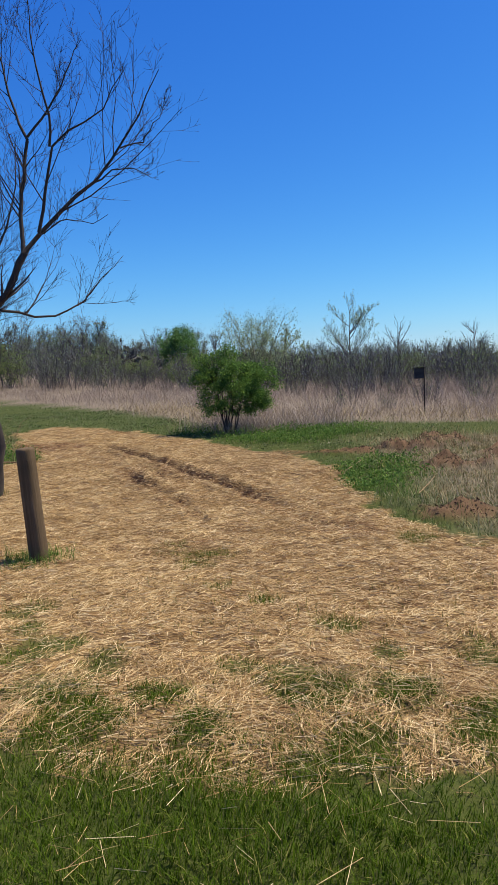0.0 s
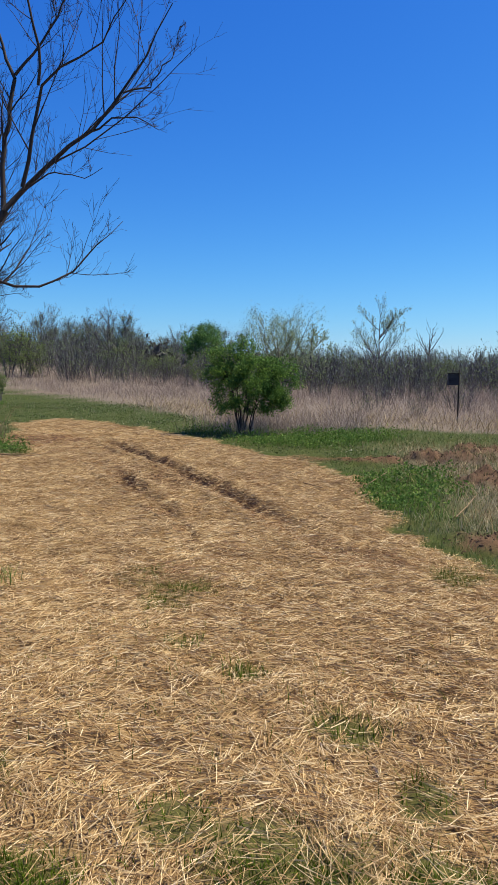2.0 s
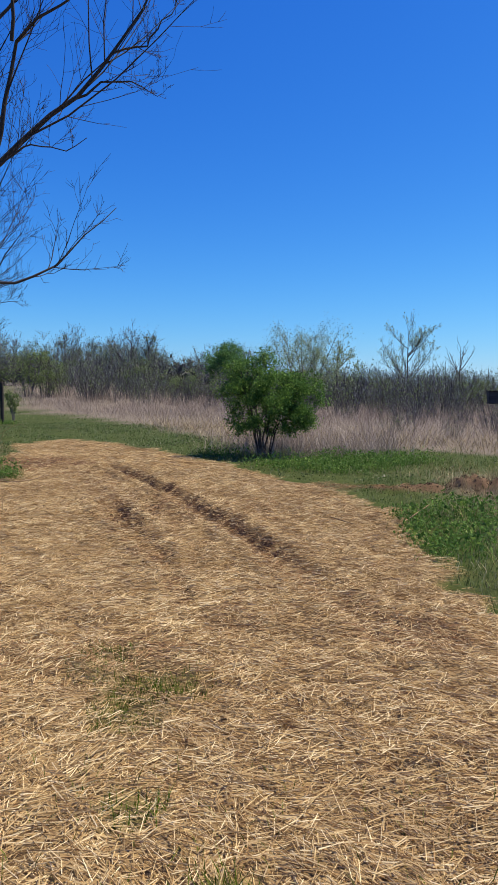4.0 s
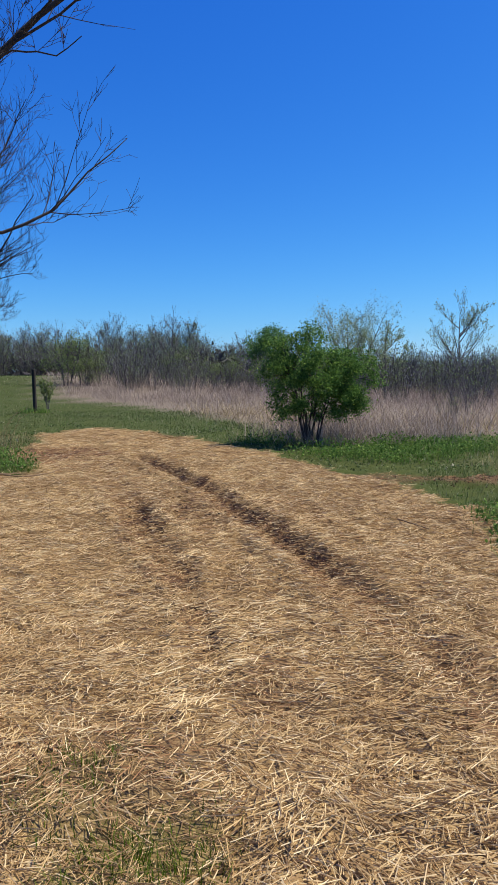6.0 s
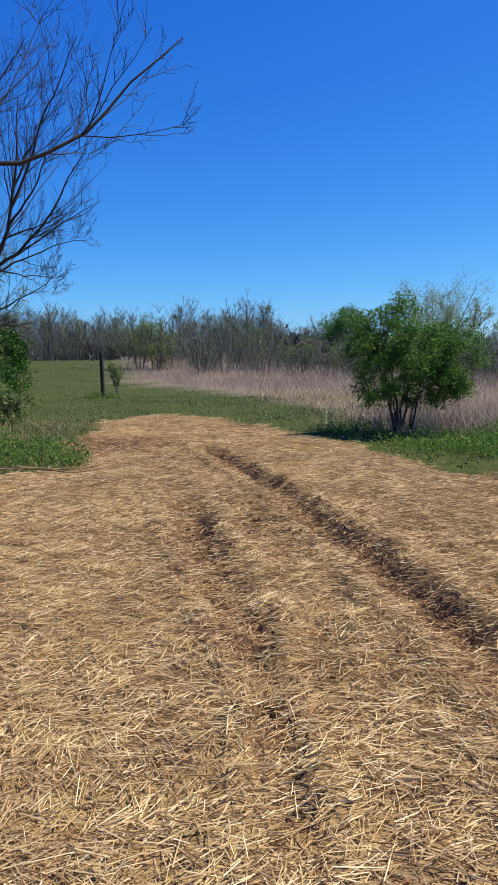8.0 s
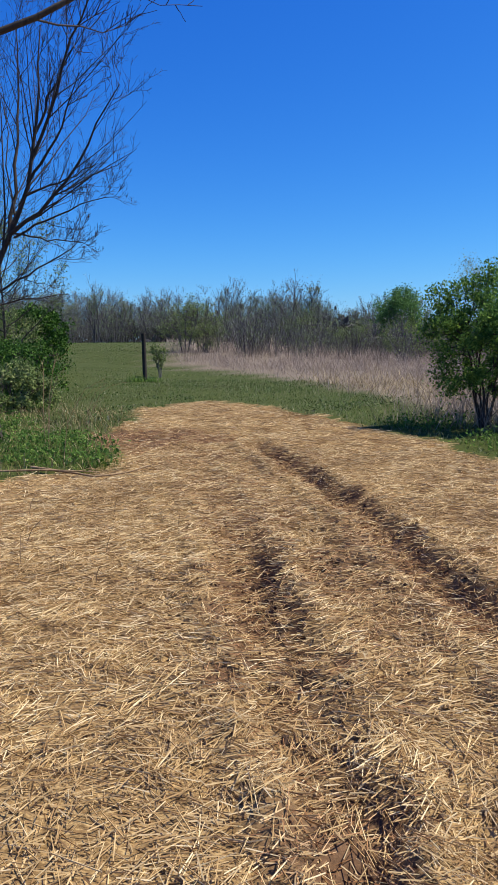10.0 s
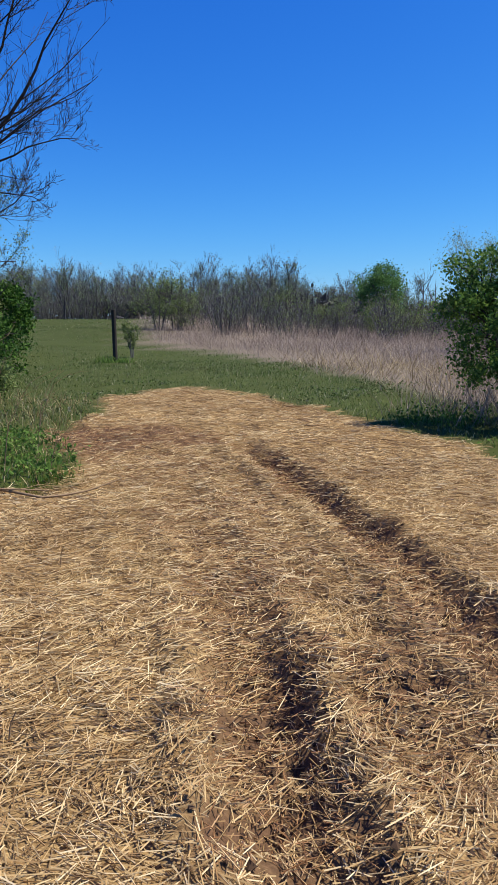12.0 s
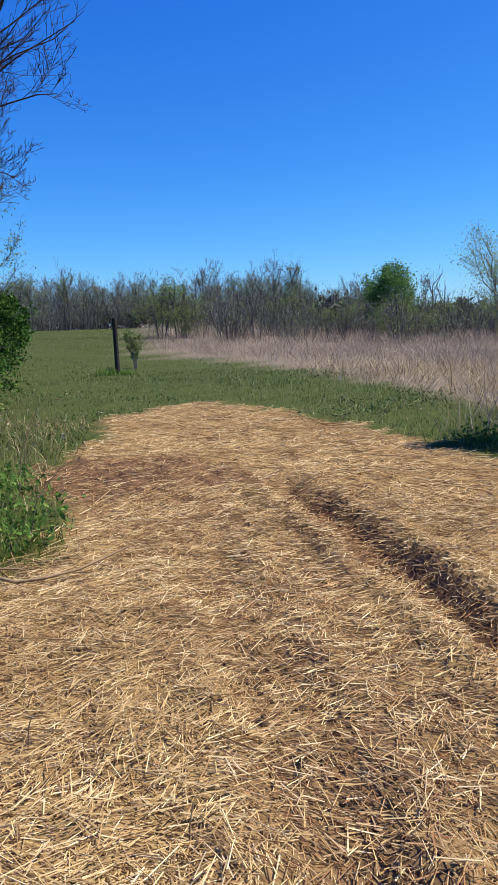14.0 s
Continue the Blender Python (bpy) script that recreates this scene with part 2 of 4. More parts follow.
def vnoise(x, y, scale, seed=0, octaves=3):
    """Smooth value noise, about -1 to 1."""
    out, amp, tot = 0.0, 1.0, 0.0
    table = np.random.default_rng(1000 + seed).uniform(-1, 1, (256, 256))
    for o in range(octaves):
        a, b = np.asarray(x) * scale * 2 ** o + 17.3 * o, np.asarray(y) * scale * 2 ** o + 5.1 * o
        i, j = np.floor(a).astype(int), np.floor(b).astype(int)
        u, w = a - i, b - j
        u, w = u * u * (3 - 2 * u), w * w * (3 - 2 * w)
        i, j, i1, j1 = i % 256, j % 256, (i + 1) % 256, (j + 1) % 256
        val = (table[i, j] * (1 - u) + table[i1, j] * u) * (1 - w) + (table[i, j1] * (1 - u) + table[i1, j1] * u) * w
        out, tot, amp = out + amp * val, tot + amp, amp * 0.5
    return out / tot


def step(a, b, x):
    u = np.clip((x - a) / (b - a), 0, 1)
    return u * u * (3 - 2 * u)


def resample(pts, k):
    pts = np.asarray(pts, dtype=float)
    d = np.concatenate([[0], np.cumsum(np.linalg.norm(np.diff(pts, axis=0), axis=1))])
    u = np.linspace(0, d[-1], k * 6)
    q = np.stack([np.interp(u, d, pts[:, i]) for i in range(3)], -1)
    for _ in range(4):
        q[1:-1] = 0.25 * q[:-2] + 0.5 * q[1:-1] + 0.25 * q[2:]
    return q[np.linspace(0, len(q) - 1, k).round().astype(int)]


def line_distance(x, y, pts):
    """Distance to an open polyline, and how far along it (0 to 1)."""
    pts = np.asarray(pts, dtype=float)
    best, along = np.full(np.shape(x), 1e9), np.zeros(np.shape(x))
    m = len(pts) - 1
    for k in range(m):
        a, d = pts[k], pts[k + 1] - pts[k]
        u = np.clip(((x - a[0]) * d[0] + (y - a[1]) * d[1]) / (d @ d), 0, 1)
        q = np.hypot(x - a[0] - u * d[0], y - a[1] - u * d[1])
        near = q < best
        along = np.where(near, (k + u) / m, along)
        best = np.where(near, q, best)
    return best, along


def inside(x, y, pts):
    """Signed distance to a closed outline, positive inside."""
    pts = np.asarray(pts, dtype=float)
    hit = np.zeros(np.shape(x), dtype=bool)
    for (ax, ay), (bx, by) in zip(pts, np.roll(pts, -1, 0)):
        cross = ((ay > y) != (by > y)) & (x < (bx - ax) * (y - ay) / (by - ay + 1e-12) + ax)
        hit ^= cross
    d, _ = line_distance(x, y, np.vstack([pts, pts[:1]]))
    return np.where(hit, d, -d)


# ---------------------------------------------------------------- lie of the land
STRAW_EDGE = [(-7.4, 22.6), (-6.8, 24.6), (-5.2, 24.0), (-4.3, 22.7), (-3.4, 21.9), (-2.5, 20.5), (-1.7, 19.6), (-0.9, 18.4), (0.0, 17.0),
              (1.1, 15.6), (1.68, 13.3), (1.62, 11.0), (1.78, 9.1), (2.1, 8.35), (2.7, 7.75), (4.5, 7.2), (8.0, 6.5), (8.0, 2.7),
              (1.1, 2.75), (0.5, 2.6), (-0.2, 2.7), (-0.8, 3.1), (-1.5, 3.6), (-2.4, 4.4), (-4.5, 5.4), (-8.5, 7.0),
              (-9.0, 12.0), (-7.6, 14.6), (-5.5, 15.25), (-4.85, 16.25), (-5.15, 17.2), (-6.0, 18.5), (-6.3, 19.6)]
RUT_RIGHT = [(-3.9, 18.6), (-3.25, 17.7), (-2.4, 16.2), (-1.74, 14.88), (-1.16, 13.6), (-0.6, 12.4), (-0.2, 11.5), (0.2, 10.5), (0.67, 9.35), (1.05, 8.5), (1.4, 7.9)]
RUT_LEFT = [(-4.3, 17.5), (-3.1, 15.15), (-2.57, 14.07), (-2.05, 12.8), (-1.54, 11.62), (-1.2, 10.95), (-0.88, 10.05), (-0.65, 9.3), (-0.5, 8.7), (-0.3, 7.9)]
REED_EDGE = [(-17.3, 47.5), (-10.8, 40.8), (-6.9, 35.0), (-5.1, 32.0), (-2.6, 26.6), (-1.4, 23.6), (0.5, 22.4), (3.0, 23.4), (7.0, 21.8), (14.0, 21.0), (40.0, 22.0),
             (70.0, 95.0), (-38.0, 95.0)]
TUFTS = [(0.29, 3.94, 0.34), (-0.47, 7.54, 0.3), (-0.35, 6.2, 0.16), (0.6, 5.05, 0.2), (-0.12, 4.25, 0.22), (-0.99, 4.44, 0.22), (-0.55, 3.85, 0.25),
         (-2.31, 7.45, 0.42), (-1.81, 5.75, 0.26), (0.83, 3.85, 0.26), (0.85, 4.45, 0.15), (1.88, 8.0, 0.3), (-0.85, 7.85, 0.32), (-0.55, 7.15, 0.25),
         (0.13, 5.7, 0.14), (-1.35, 4.9, 0.2), (1.5, 4.3, 0.3), (-4.3, 11.75, 0.45), (-3.5, 16.9, 0.12), (1.3, 3.5, 0.3), (-4.9, 16.2, 0.3)]
TUFTS += [(-1.55, 4.65, 0.3), (-1.2, 4.05, 0.34), (-1.75, 5.2, 0.2), (-0.9, 3.5, 0.32), (1.2, 3.2, 0.3),
         (0.5, 3.15, 0.25), (-0.3, 3.35, 0.2), (0.2, 2.95, 0.2)]
LUSH_PATCHES = [(1.95, 12.2, 0.85, 1.7), (2.6, 13.2, 0.8, 1.2), (-5.6, 16.6, 0.85, 0.75), (-6.6, 17.6, 1.0, 1.0), (-1.5, 20.7, 0.7, 0.5), (0.7, 18.9, 1.6, 1.1), (2.0, 20.0, 1.6, 1.2), (-7.5, 16.3, 1.4, 1.2), (-9.0, 18.8, 1.6, 1.5), (-11.0, 21.5, 1.8, 1.8), (-12.8, 24.5, 1.8, 1.8)]
PILES = [(3.5, 16.2, 1.0, 0.75, 0.22), (4.6, 16.9, 0.9, 0.9, 0.2), (3.95, 13.2, 0.9, 0.55, 0.2), (5.4, 14.6, 1.0, 0.9, 0.2), (2.75, 9.3, 0.7, 0.6, 0.1), (2.2, 16.0, 0.9, 0.5, 0.08)]
HOOF_AREA = [(-0.6, 10.9), (-0.9, 12.2), (-1.6, 13.6), (-2.1, 13.2), (-1.6, 11.8), (-1.1, 10.6)]
hoofs = [(-1.68, 14.18, 0.085), (-1.85, 13.52, 0.085), (-1.5, 13.9, 0.075), (-1.62, 13.3, 0.075), (-2.12, 13.1, 0.08), (-1.97, 12.5, 0.12), (-1.12, 10.72, 0.12), (-0.6, 11.85, 0.1), (-0.85, 9.95, 0.08)]
hoofs += [(rng.uniform(-2.3, -1.0), rng.uniform(11.6, 14.4), rng.uniform(0.05, 0.085)) for _ in range(26)]
hoofs += [(rng.uniform(-6.0, -4.2), rng.uniform(17.4, 19.4), rng.uniform(0.06, 0.11)) for _ in range(26)]


def lie(x, y):
    """The ground before ruts and clods."""
    z = np.interp(y, [-30, 0, 2.5, 3.7, 5, 6, 7.4, 8.5, 10, 12, 16, 18, 20, 25, 31, 40, 60, 90, 140, 4000],
                  [0.6, 0.36, 0.21, 0.13, 0.05, 0.01, -0.04, -0.06, -0.02, 0.0, 0.03, 0.08, 0.14, 0.2, 0.24, 0.32, 0.5, 0.8, 1.0, 1.0])
    rise = np.interp(y, [36, 45, 60, 74, 100, 4000], [0, 0.12, 0.85, 1.5, 1.35, 1.0]) * step(-4, -24, x)
    return z + rise + 0.02 * vnoise(x, y, 0.5, 3) * step(400, 60, np.abs(y))


def rut_form(x, y, pts, seed):
    wob = 0.06 * vnoise(x, y, 2.2, seed)
    d, u = line_distance(x, y, pts)
    d = d + wob
    strong = np.clip(1.0 + 0.55 * vnoise(x, y, 0.55, seed + 1), 0.2, 1.4) * step(0, 0.06, u) * step(1.0, 0.8, u)
    return d, strong


def masks(x, y):
    x, y = np.atleast_1d(x), np.atleast_1d(y)
    return masks_of(x, y)


def masks_of(x, y):
    """How much of straw, mud, dry stuff, wet and green tuft covers each place, and what the ruts and clods add to its height."""
    edge = inside(x, y, STRAW_EDGE) + 0.4 * vnoise(x, y, 1.3, 11, 4) + 0.22 * vnoise(x, y, 6, 12)
    near_thin = step(1.5, 3.3, y + 1.4 * vnoise(x, y, 1.5, 13, 4))
    straw = step(-0.12, 0.22, edge) * (0.35 + 0.65 * near_thin)
    tuft = np.zeros(np.shape(x))
    for a, b, r in TUFTS:
        near = (np.abs(x - a) < 2 * r) & (np.abs(y - b) < 2.5 * r)
        if near.any():
            q = np.hypot((x[near] - a), (y[near] - b) * 0.8) / r + 0.45 * vnoise(x[near], y[near], 4.5, 14)
            tuft[near] = np.maximum(tuft[near], step(1.15, 0.45, q))
    tuft = np.maximum(tuft, step(0.55, 0.05, near_thin) * step(0.5, 0.1, straw - 0.35) * 0.9)
    straw = straw * (1 - (0.82 - 0.37 * step(5.5, 6.6, y)) * tuft)
    mud, dz, wet = np.zeros(np.shape(x)), np.zeros(np.shape(x)), np.zeros(np.shape(x))
    for pts, seed, depth, fade in ((RUT_RIGHT, 21, 0.10, 0.92), (RUT_LEFT, 31, 0.075, 0.7)):
        d, s = rut_form(x, y, pts, seed)
        if fade > 0.8:
            s = s * (step(10.2, 11.6, y) * 0.7 + 0.3)
        else:
            s = s * step(8.7, 9.4, y) * np.clip(0.4 + 0.8 * np.exp(-((y - 13.1) / 0.75) ** 2) + 0.75 * np.exp(-((y - 10.8) / 0.35) ** 2) + 0.2 * vnoise(x, y, 1.6, 77, 2), 0.05, 1)
            d = d * (1.0 + 0.8 * step(11.5, 10.2, y))
        dz = dz - depth * s * step(0.24, 0.07, d) + 0.06 * s * np.exp(-((d - 0.29) / 0.09) ** 2)
        mud = np.maximum(mud, fade * np.clip(s, 0, 1) * step(0.30, 0.10, d + 0.12 * vnoise(x, y, 5, seed + 2)))
        wet = np.maximum(wet, np.clip(s, 0, 1) * step(0.16, 0.05, d) * 0.6)
    for a, b, rx, ry, k in ((-5.3, 18.5, 1.2, 1.05, 1.0), (-4.6, 18.6, 0.8, 0.7, 0.85), (-4.5, 17.6, 0.8, 0.7, 0.55), (-1.97, 12.5, 0.3, 0.35, 0.9), (-1.13, 10.75, 0.3, 0.35, 0.95), (-0.8, 9.9, 0.2, 0.3, 0.7), (-2.1, 13.1, 0.32, 0.65, 0.95), (-1.6, 13.3, 0.6, 0.95, 0.7), (-1.1, 12.6, 0.4, 0.9, 0.5), (-3.4, 15.6, 0.5, 0.9, 0.45), (-2.5, 14.3, 0.5, 1.1, 0.6), (-3.1, 15.6, 0.45, 1.1, 0.55), (-4.0, 17.2, 0.7, 0.9, 0.5), (-2.9, 17.0, 0.5, 0.8, 0.4), (-0.3, 13.6, 0.8, 1.0, 0.35), (-0.62, 11.9, 0.22, 0.22, 0.9), (-0.9, 8.0, 0.8, 0.45, 0.55), (1.1, 8.6, 0.45, 0.45, 0.75), (0.75, 9.4, 0.25, 0.5, 0.6), (0.35, 10.3, 0.18, 0.5, 0.5), (-0.2, 8.9, 0.25, 0.7, 0.4), (1.2, 16.3, 1.2, 0.5, 0.5)):
        q = np.hypot((x - a) / rx, (y - b) / ry) + 0.5 * vnoise(x, y, 2.5, 41)
        mud = np.maximum(mud, k * step(1.1, 0.35, q))
    for a, b, r in hoofs:
        near = (np.abs(x - a) < 3 * r) & (np.abs(y - b) < 3.5 * r)
        if near.any():
            q = np.hypot(x[near] - a, (y[near] - b) * 0.85) / r
            dz[near] += 0.025 * np.exp(-((q - 1.35) / 0.3) ** 2) - 0.045 * step(1.1, 0.3, q)
            mud[near] = np.maximum(mud[near], step(1.5, 0.8, q))
    dry = step(0.1, 0.9, inside(x, y, REED_EDGE) + 0.6 * vnoise(x, y, 0.6, 51) + 0.6)
    for a, b, rx, ry, hgt in PILES:
        q = np.hypot((x - a) / rx, (y - b) / ry) + 0.35 * vnoise(x, y, 1.7, 61, 4)
        k = step(1.15, 0.3, q)
        dz = dz + 0.75 * hgt * k * (1 + 2.0 * vnoise(x, y, 3.2, 62, 4))
        mud = np.maximum(mud, 0.9 * step(0.95, 0.5, q))
    dry = np.maximum(dry, 0.8 * step(0.5, 2.2, x - 1.6 + 0.6 * vnoise(x, y, 1.0, 63)) * step(19.5, 17.0, y) * step(7.5, 8.6, y))
    dz = dz + 0.024 * mud * vnoise(x, y, 6.5, 73, 3) * step(22, 20, y)
    rough = (0.04 * vnoise(x, y, 2.0, 71, 4) + 0.035 * vnoise(x, y, 5.5, 72, 2)) * step(60, 25, np.abs(y))
    return straw, np.clip(mud, 0, 1), np.clip(dry, 0, 1), wet, tuft, dz + rough


def height(x, y):
    return lie(x, y) + masks(x, y)[5]


def axis(a, b, fine, far):
    out = [np.arange(a, b, fine)]
    s, lo, hi = fine, a, b
    left, right = [], []
    while lo > -far:
        s *= 1.17
        lo -= s
        left.append(lo)
    s = fine
    while hi < far:
        s *= 1.17
        hi += s
        right.append(hi)
    return np.concatenate([left[::-1], out[0], right])


xs, ys = axis(-7.2, 4.0, 0.055, 2600), axis(2.2, 20.5, 0.06, 2600)
gx, gy = np.meshgrid(xs, ys, indexing="xy")
straw_m, mud_m, dry_m, wet_m, tuft_m, add = masks(gx, gy)
gz = lie(gx, gy) + add
ny, nx = gx.shape
ii = (np.arange(ny - 1)[:, None] * nx + np.arange(nx - 1)[None]).ravel()
ground = mesh("ground", np.stack([gx, gy, gz], -1), np.stack([ii, ii + 1, ii + nx + 1, ii + nx], -1), GROUND,
              attrs={"straw": straw_m, "mud": mud_m, "dry": dry_m, "wet": wet_m}, smooth=True)
tagged(ground, "grass field ground with spread straw and muddy wheel ruts", "ground", kind="structure")


# ---------------------------------------------------------------- straw and grass
def scatter(n, x0, x1, y0, y1, g):
    return g.uniform(x0, x1, n), g.uniform(y0, y1, n)


def lay_straw(name, label, mat, x0, x1, y0, y1, n, want, g, thick=(0.0016, 0.0027), long=(0.09, 0.30), steep=0.16, lift=(0.001, 0.022), faces=2):
    x, y = scatter(n, x0, x1, y0, y1, g)
    straw, mud, dry, wet, tuft, dz = masks(x, y)
    keep = g.uniform(size=n) < want(x, y, straw, mud, tuft)
    x, y, z = x[keep], y[keep], (lie(x, y) + dz)[keep]
    m = len(x)
    a = 5.0 * vnoise(x, y, 0.9, 85, 3) + g.normal(0, 0.85, m) + np.pi * g.integers(0, 2, m)      # lies in loose swaths
    tilt = np.abs(g.normal(0, steep, m))
    d = np.stack([np.cos(a) * np.cos(tilt), np.sin(a) * np.cos(tilt), np.sin(tilt)], -1)
    ln = g.uniform(*long, m) * g.uniform(0.6, 1.0, m)
    lift = g.uniform(*lift, m)
    c = np.stack([x, y, z + lift], -1)
    p0 = c - d * ln[:, None] * 0.5 * np.array([1, 1, 0])
    p2 = c + d * ln[:, None] * 0.5
    p2[:, 2] = np.maximum(p2[:, 2], c[:, 2])
    p = np.stack([p0, p2], 1)
    r = g.uniform(*thick, m)
    v, f = tubes(p, np.stack([r, r * 0.8], 1), 3)
    f = f.reshape(m, 3, 4)[:, 3 - faces:].reshape(-1, 4)          # split stalks, open underneath
    return tagged(mesh(name, v, f, mat), label, "straw", kind="stuff")


def straw_want(x, y, straw, mud, tuft):
    return straw * (1 - 0.62 * mud) * np.clip(0.95 + 0.5 * vnoise(x, y, 1.6, 81, 3) + 0.5 * vnoise(x, y, 5.0, 82, 2), 0.32, 1)


g1 = np.random.default_rng(21)
lay_straw("straw", "loose pale golden straw spread over bare soil", STRAW, -4.8, 2.6, 2.2, 18.2, 330000, straw_want, g1, (0.0014, 0.0027), (0.05, 0.17), 0.16, (0.001, 0.024))
lay_straw("straw", "loose pale golden straw spread over bare soil", STRAW, -8, 0.6, 18.0, 25.2, 34000, straw_want, g1, (0.002, 0.0032), (0.10, 0.30))
lay_straw("straw", "loose pale golden straw spread over bare soil", STRAW, -9, -4.7, 5, 18.2, 20000, straw_want, g1, (0.0022, 0.0034), (0.12, 0.34))
lay_straw("straw", "loose pale golden straw spread over bare soil", STRAW, 2.5, 8, 2.6, 8, 12000, straw_want, g1, (0.0022, 0.0034), (0.12, 0.34))
lay_straw("scattered_straw", "single straws lying on top of the lawn", STRAW, -2.2, 2.2, 1.7, 4.6, 9500,
          lambda x, y, s, m, t: (0.2 + 0.8 * step(-0.1, 0.4, vnoise(x, y, 1.8, 83))) * (0.15 + 0.85 * step(2.4, 3.2, y)), g1, (0.0009, 0.0015), (0.06, 0.24), 0.25, (0.015, 0.06))
lay_straw("muddy_straw", "wet brown straw trodden into muddy ruts", MUDSTRAW, -6.8, 2.2, 7, 20.5, 150000,
          lambda x, y, s, m, t: np.clip(1.2 * m, 0, 1) * step(0.0, 0.3, s + 0.3 * m), g1, (0.0013, 0.0024), (0.03, 0.13), 0.2)
lay_straw("straw_chaff", "short broken brown straw pressed into the ground", CHAFF, -4.0, 2.4, 2.8, 15.0, 110000,
          lambda x, y, s, m, t: s * np.clip(0.7 + 0.6 * vnoise(x, y, 3.0, 87, 2), 0.1, 1), g1, (0.0016, 0.0032), (0.025, 0.08), 0.12, (0.0, 0.008), 1)
lay_straw("standing_straw", "stiff straw ends sticking up from the ground", STRAW, -4.5, 2.5, 2.5, 18, 6000,
          lambda x, y, s, m, t: 0.6 * s, g1, (0.0013, 0.0022), (0.06, 0.16), 0.6)


def sow(name, label, mat, x0, x1, y0, y1, n, want, g, tall, wide, lean=0.5, segs=2, category="grass", tilt=0.22, patchy=0.5):
    x, y = scatter(n, x0, x1, y0, y1, g)
    k = masks(x, y)
    keep = g.uniform(size=n) < want(x, y, k)
    x, y, z = x[keep], y[keep], (lie(x, y) + k[5])[keep]
    m = len(x)
    a = g.uniform(0, 2 * np.pi, m)
    way = np.stack([np.cos(a), np.sin(a), np.zeros(m)], -1)
    up = unit(np.stack([g.normal(0, tilt, m) + 1.3 * tilt * vnoise(x, y, 0.7, 121), g.normal(0, tilt, m) + 1.3 * tilt * vnoise(x, y, 0.7, 122), np.ones(m)], -1))
    v, f = ribbons(np.stack([x, y, z - 0.01], -1), way, up, g.uniform(*tall, m) * np.clip(0.85 + patchy * vnoise(x, y, 0.8, 91, 4), 0.25, 1.5), g.uniform(*wide, m), g.uniform(0.1, lean, m), segs)
    return tagged(mesh(name, v, f, mat), label, category, kind="stuff")


g2 = np.random.default_rng(33)
sow("lawn_grass", "sparse green grass showing through the straw", LAWN, -3.2, 3.2, 4.0, 6.6, 26000, lambda x, y, k: np.clip(k[4] + 0.06, 0, 1), g2, (0.05, 0.12), (0.003, 0.006), 0.8)
sow("lawn_grass", "short green lawn grass under scattered straw", LAWN, -2.9, 2.9, 0.6, 4.0, 150000,
    lambda x, y, k: np.clip(np.maximum(k[4], step(3.4, 2.5, y + 0.6 * vnoise(x, y, 1.5, 13, 4))) + 0.05, 0, 1) * step(2.9, 1.3, np.abs(x)) * step(0.6, 2.0, y), g2, (0.045, 0.125), (0.003, 0.0055), 0.9)
sow("grass_tufts", "green grass tufts growing through straw", LAWN, -3.0, 2.4, 6.4, 8.8, 95000,
    lambda x, y, k: k[4] * np.clip(0.2 + 0.8 * vnoise(x, y, 3.5, 141), 0.03, 1), g2, (0.035, 0.11), (0.0025, 0.005), 0.9)
sow("grass_tufts", "green grass tufts at the foot of trees", LAWN, -5.4, -3.6, 10.8, 17.2, 16000, lambda x, y, k: k[4], g2, (0.06, 0.16), (0.003, 0.006), 0.9)


def meadow_want(x, y, k):
    open_land = step(0.05, -0.2, inside(x, y, STRAW_EDGE) + 0.2 * vnoise(x, y, 1.3, 11, 4))
    out_of_reeds = step(1.2, -0.8, inside(x, y, REED_EDGE))
    return open_land * out_of_reeds * (1 - 0.8 * k[1]) * np.clip(0.75 + 0.6 * vnoise(x, y, 0.7, 93), 0.15, 1)


sow("meadow_grass", "green meadow grass beyond the straw", MEADOW, -13, 9, 15.5, 34, 110000, meadow_want, g2, (0.05, 0.17), (0.006, 0.012), 1.1, 2, "grass", 0.35, 1.1)
sow("meadow_grass", "green meadow grass on the far rise", MEADOW, -62, -14, 58, 96, 26000, meadow_want, g2, (0.06, 0.16), (0.03, 0.06), 0.9)
sow("meadow_grass", "green meadow grass along the mown track", MEADOW, -34, -5, 30, 62, 60000, meadow_want, g2, (0.04, 0.1), (0.012, 0.03), 0.9)


def lush_want(x, y, k):
    q = np.full(np.shape(x), 9.0)
    for a, b, rx, ry in LUSH_PATCHES:
        q = np.minimum(q, np.hypot((x - a) / rx, (y - b) / ry))
    return step(1.15, 0.6, q + 0.35 * vnoise(x, y, 2, 95)) * (1 - k[1]) * step(0.3, -0.05, inside(x, y, STRAW_EDGE))


sow("tall_grass", "lush tall green grass and weeds at the straw edge", LUSH, -14.5, 4, 9, 26, 130000, lush_want, g2, (0.10, 0.26), (0.005, 0.012), 1.0, 2)
sow("dry_grass", "flattened dry grey grass on turned soil", DRYGRASS, 1.4, 8, 7.9, 20, 36000,
    lambda x, y, k: np.clip(k[2] * 0.9 - 0.5 * k[1], 0.0, 1) * step(0.1, -0.15, inside(x, y, STRAW_EDGE)), g2, (0.12, 0.38), (0.004, 0.009), 1.3, 3)
sow("meadow_grass", "short green grass beside the turned soil", MEADOW, 1.3, 6.5, 7.3, 17, 45000, meadow_want, g2, (0.05, 0.16), (0.004, 0.008), 1.0)
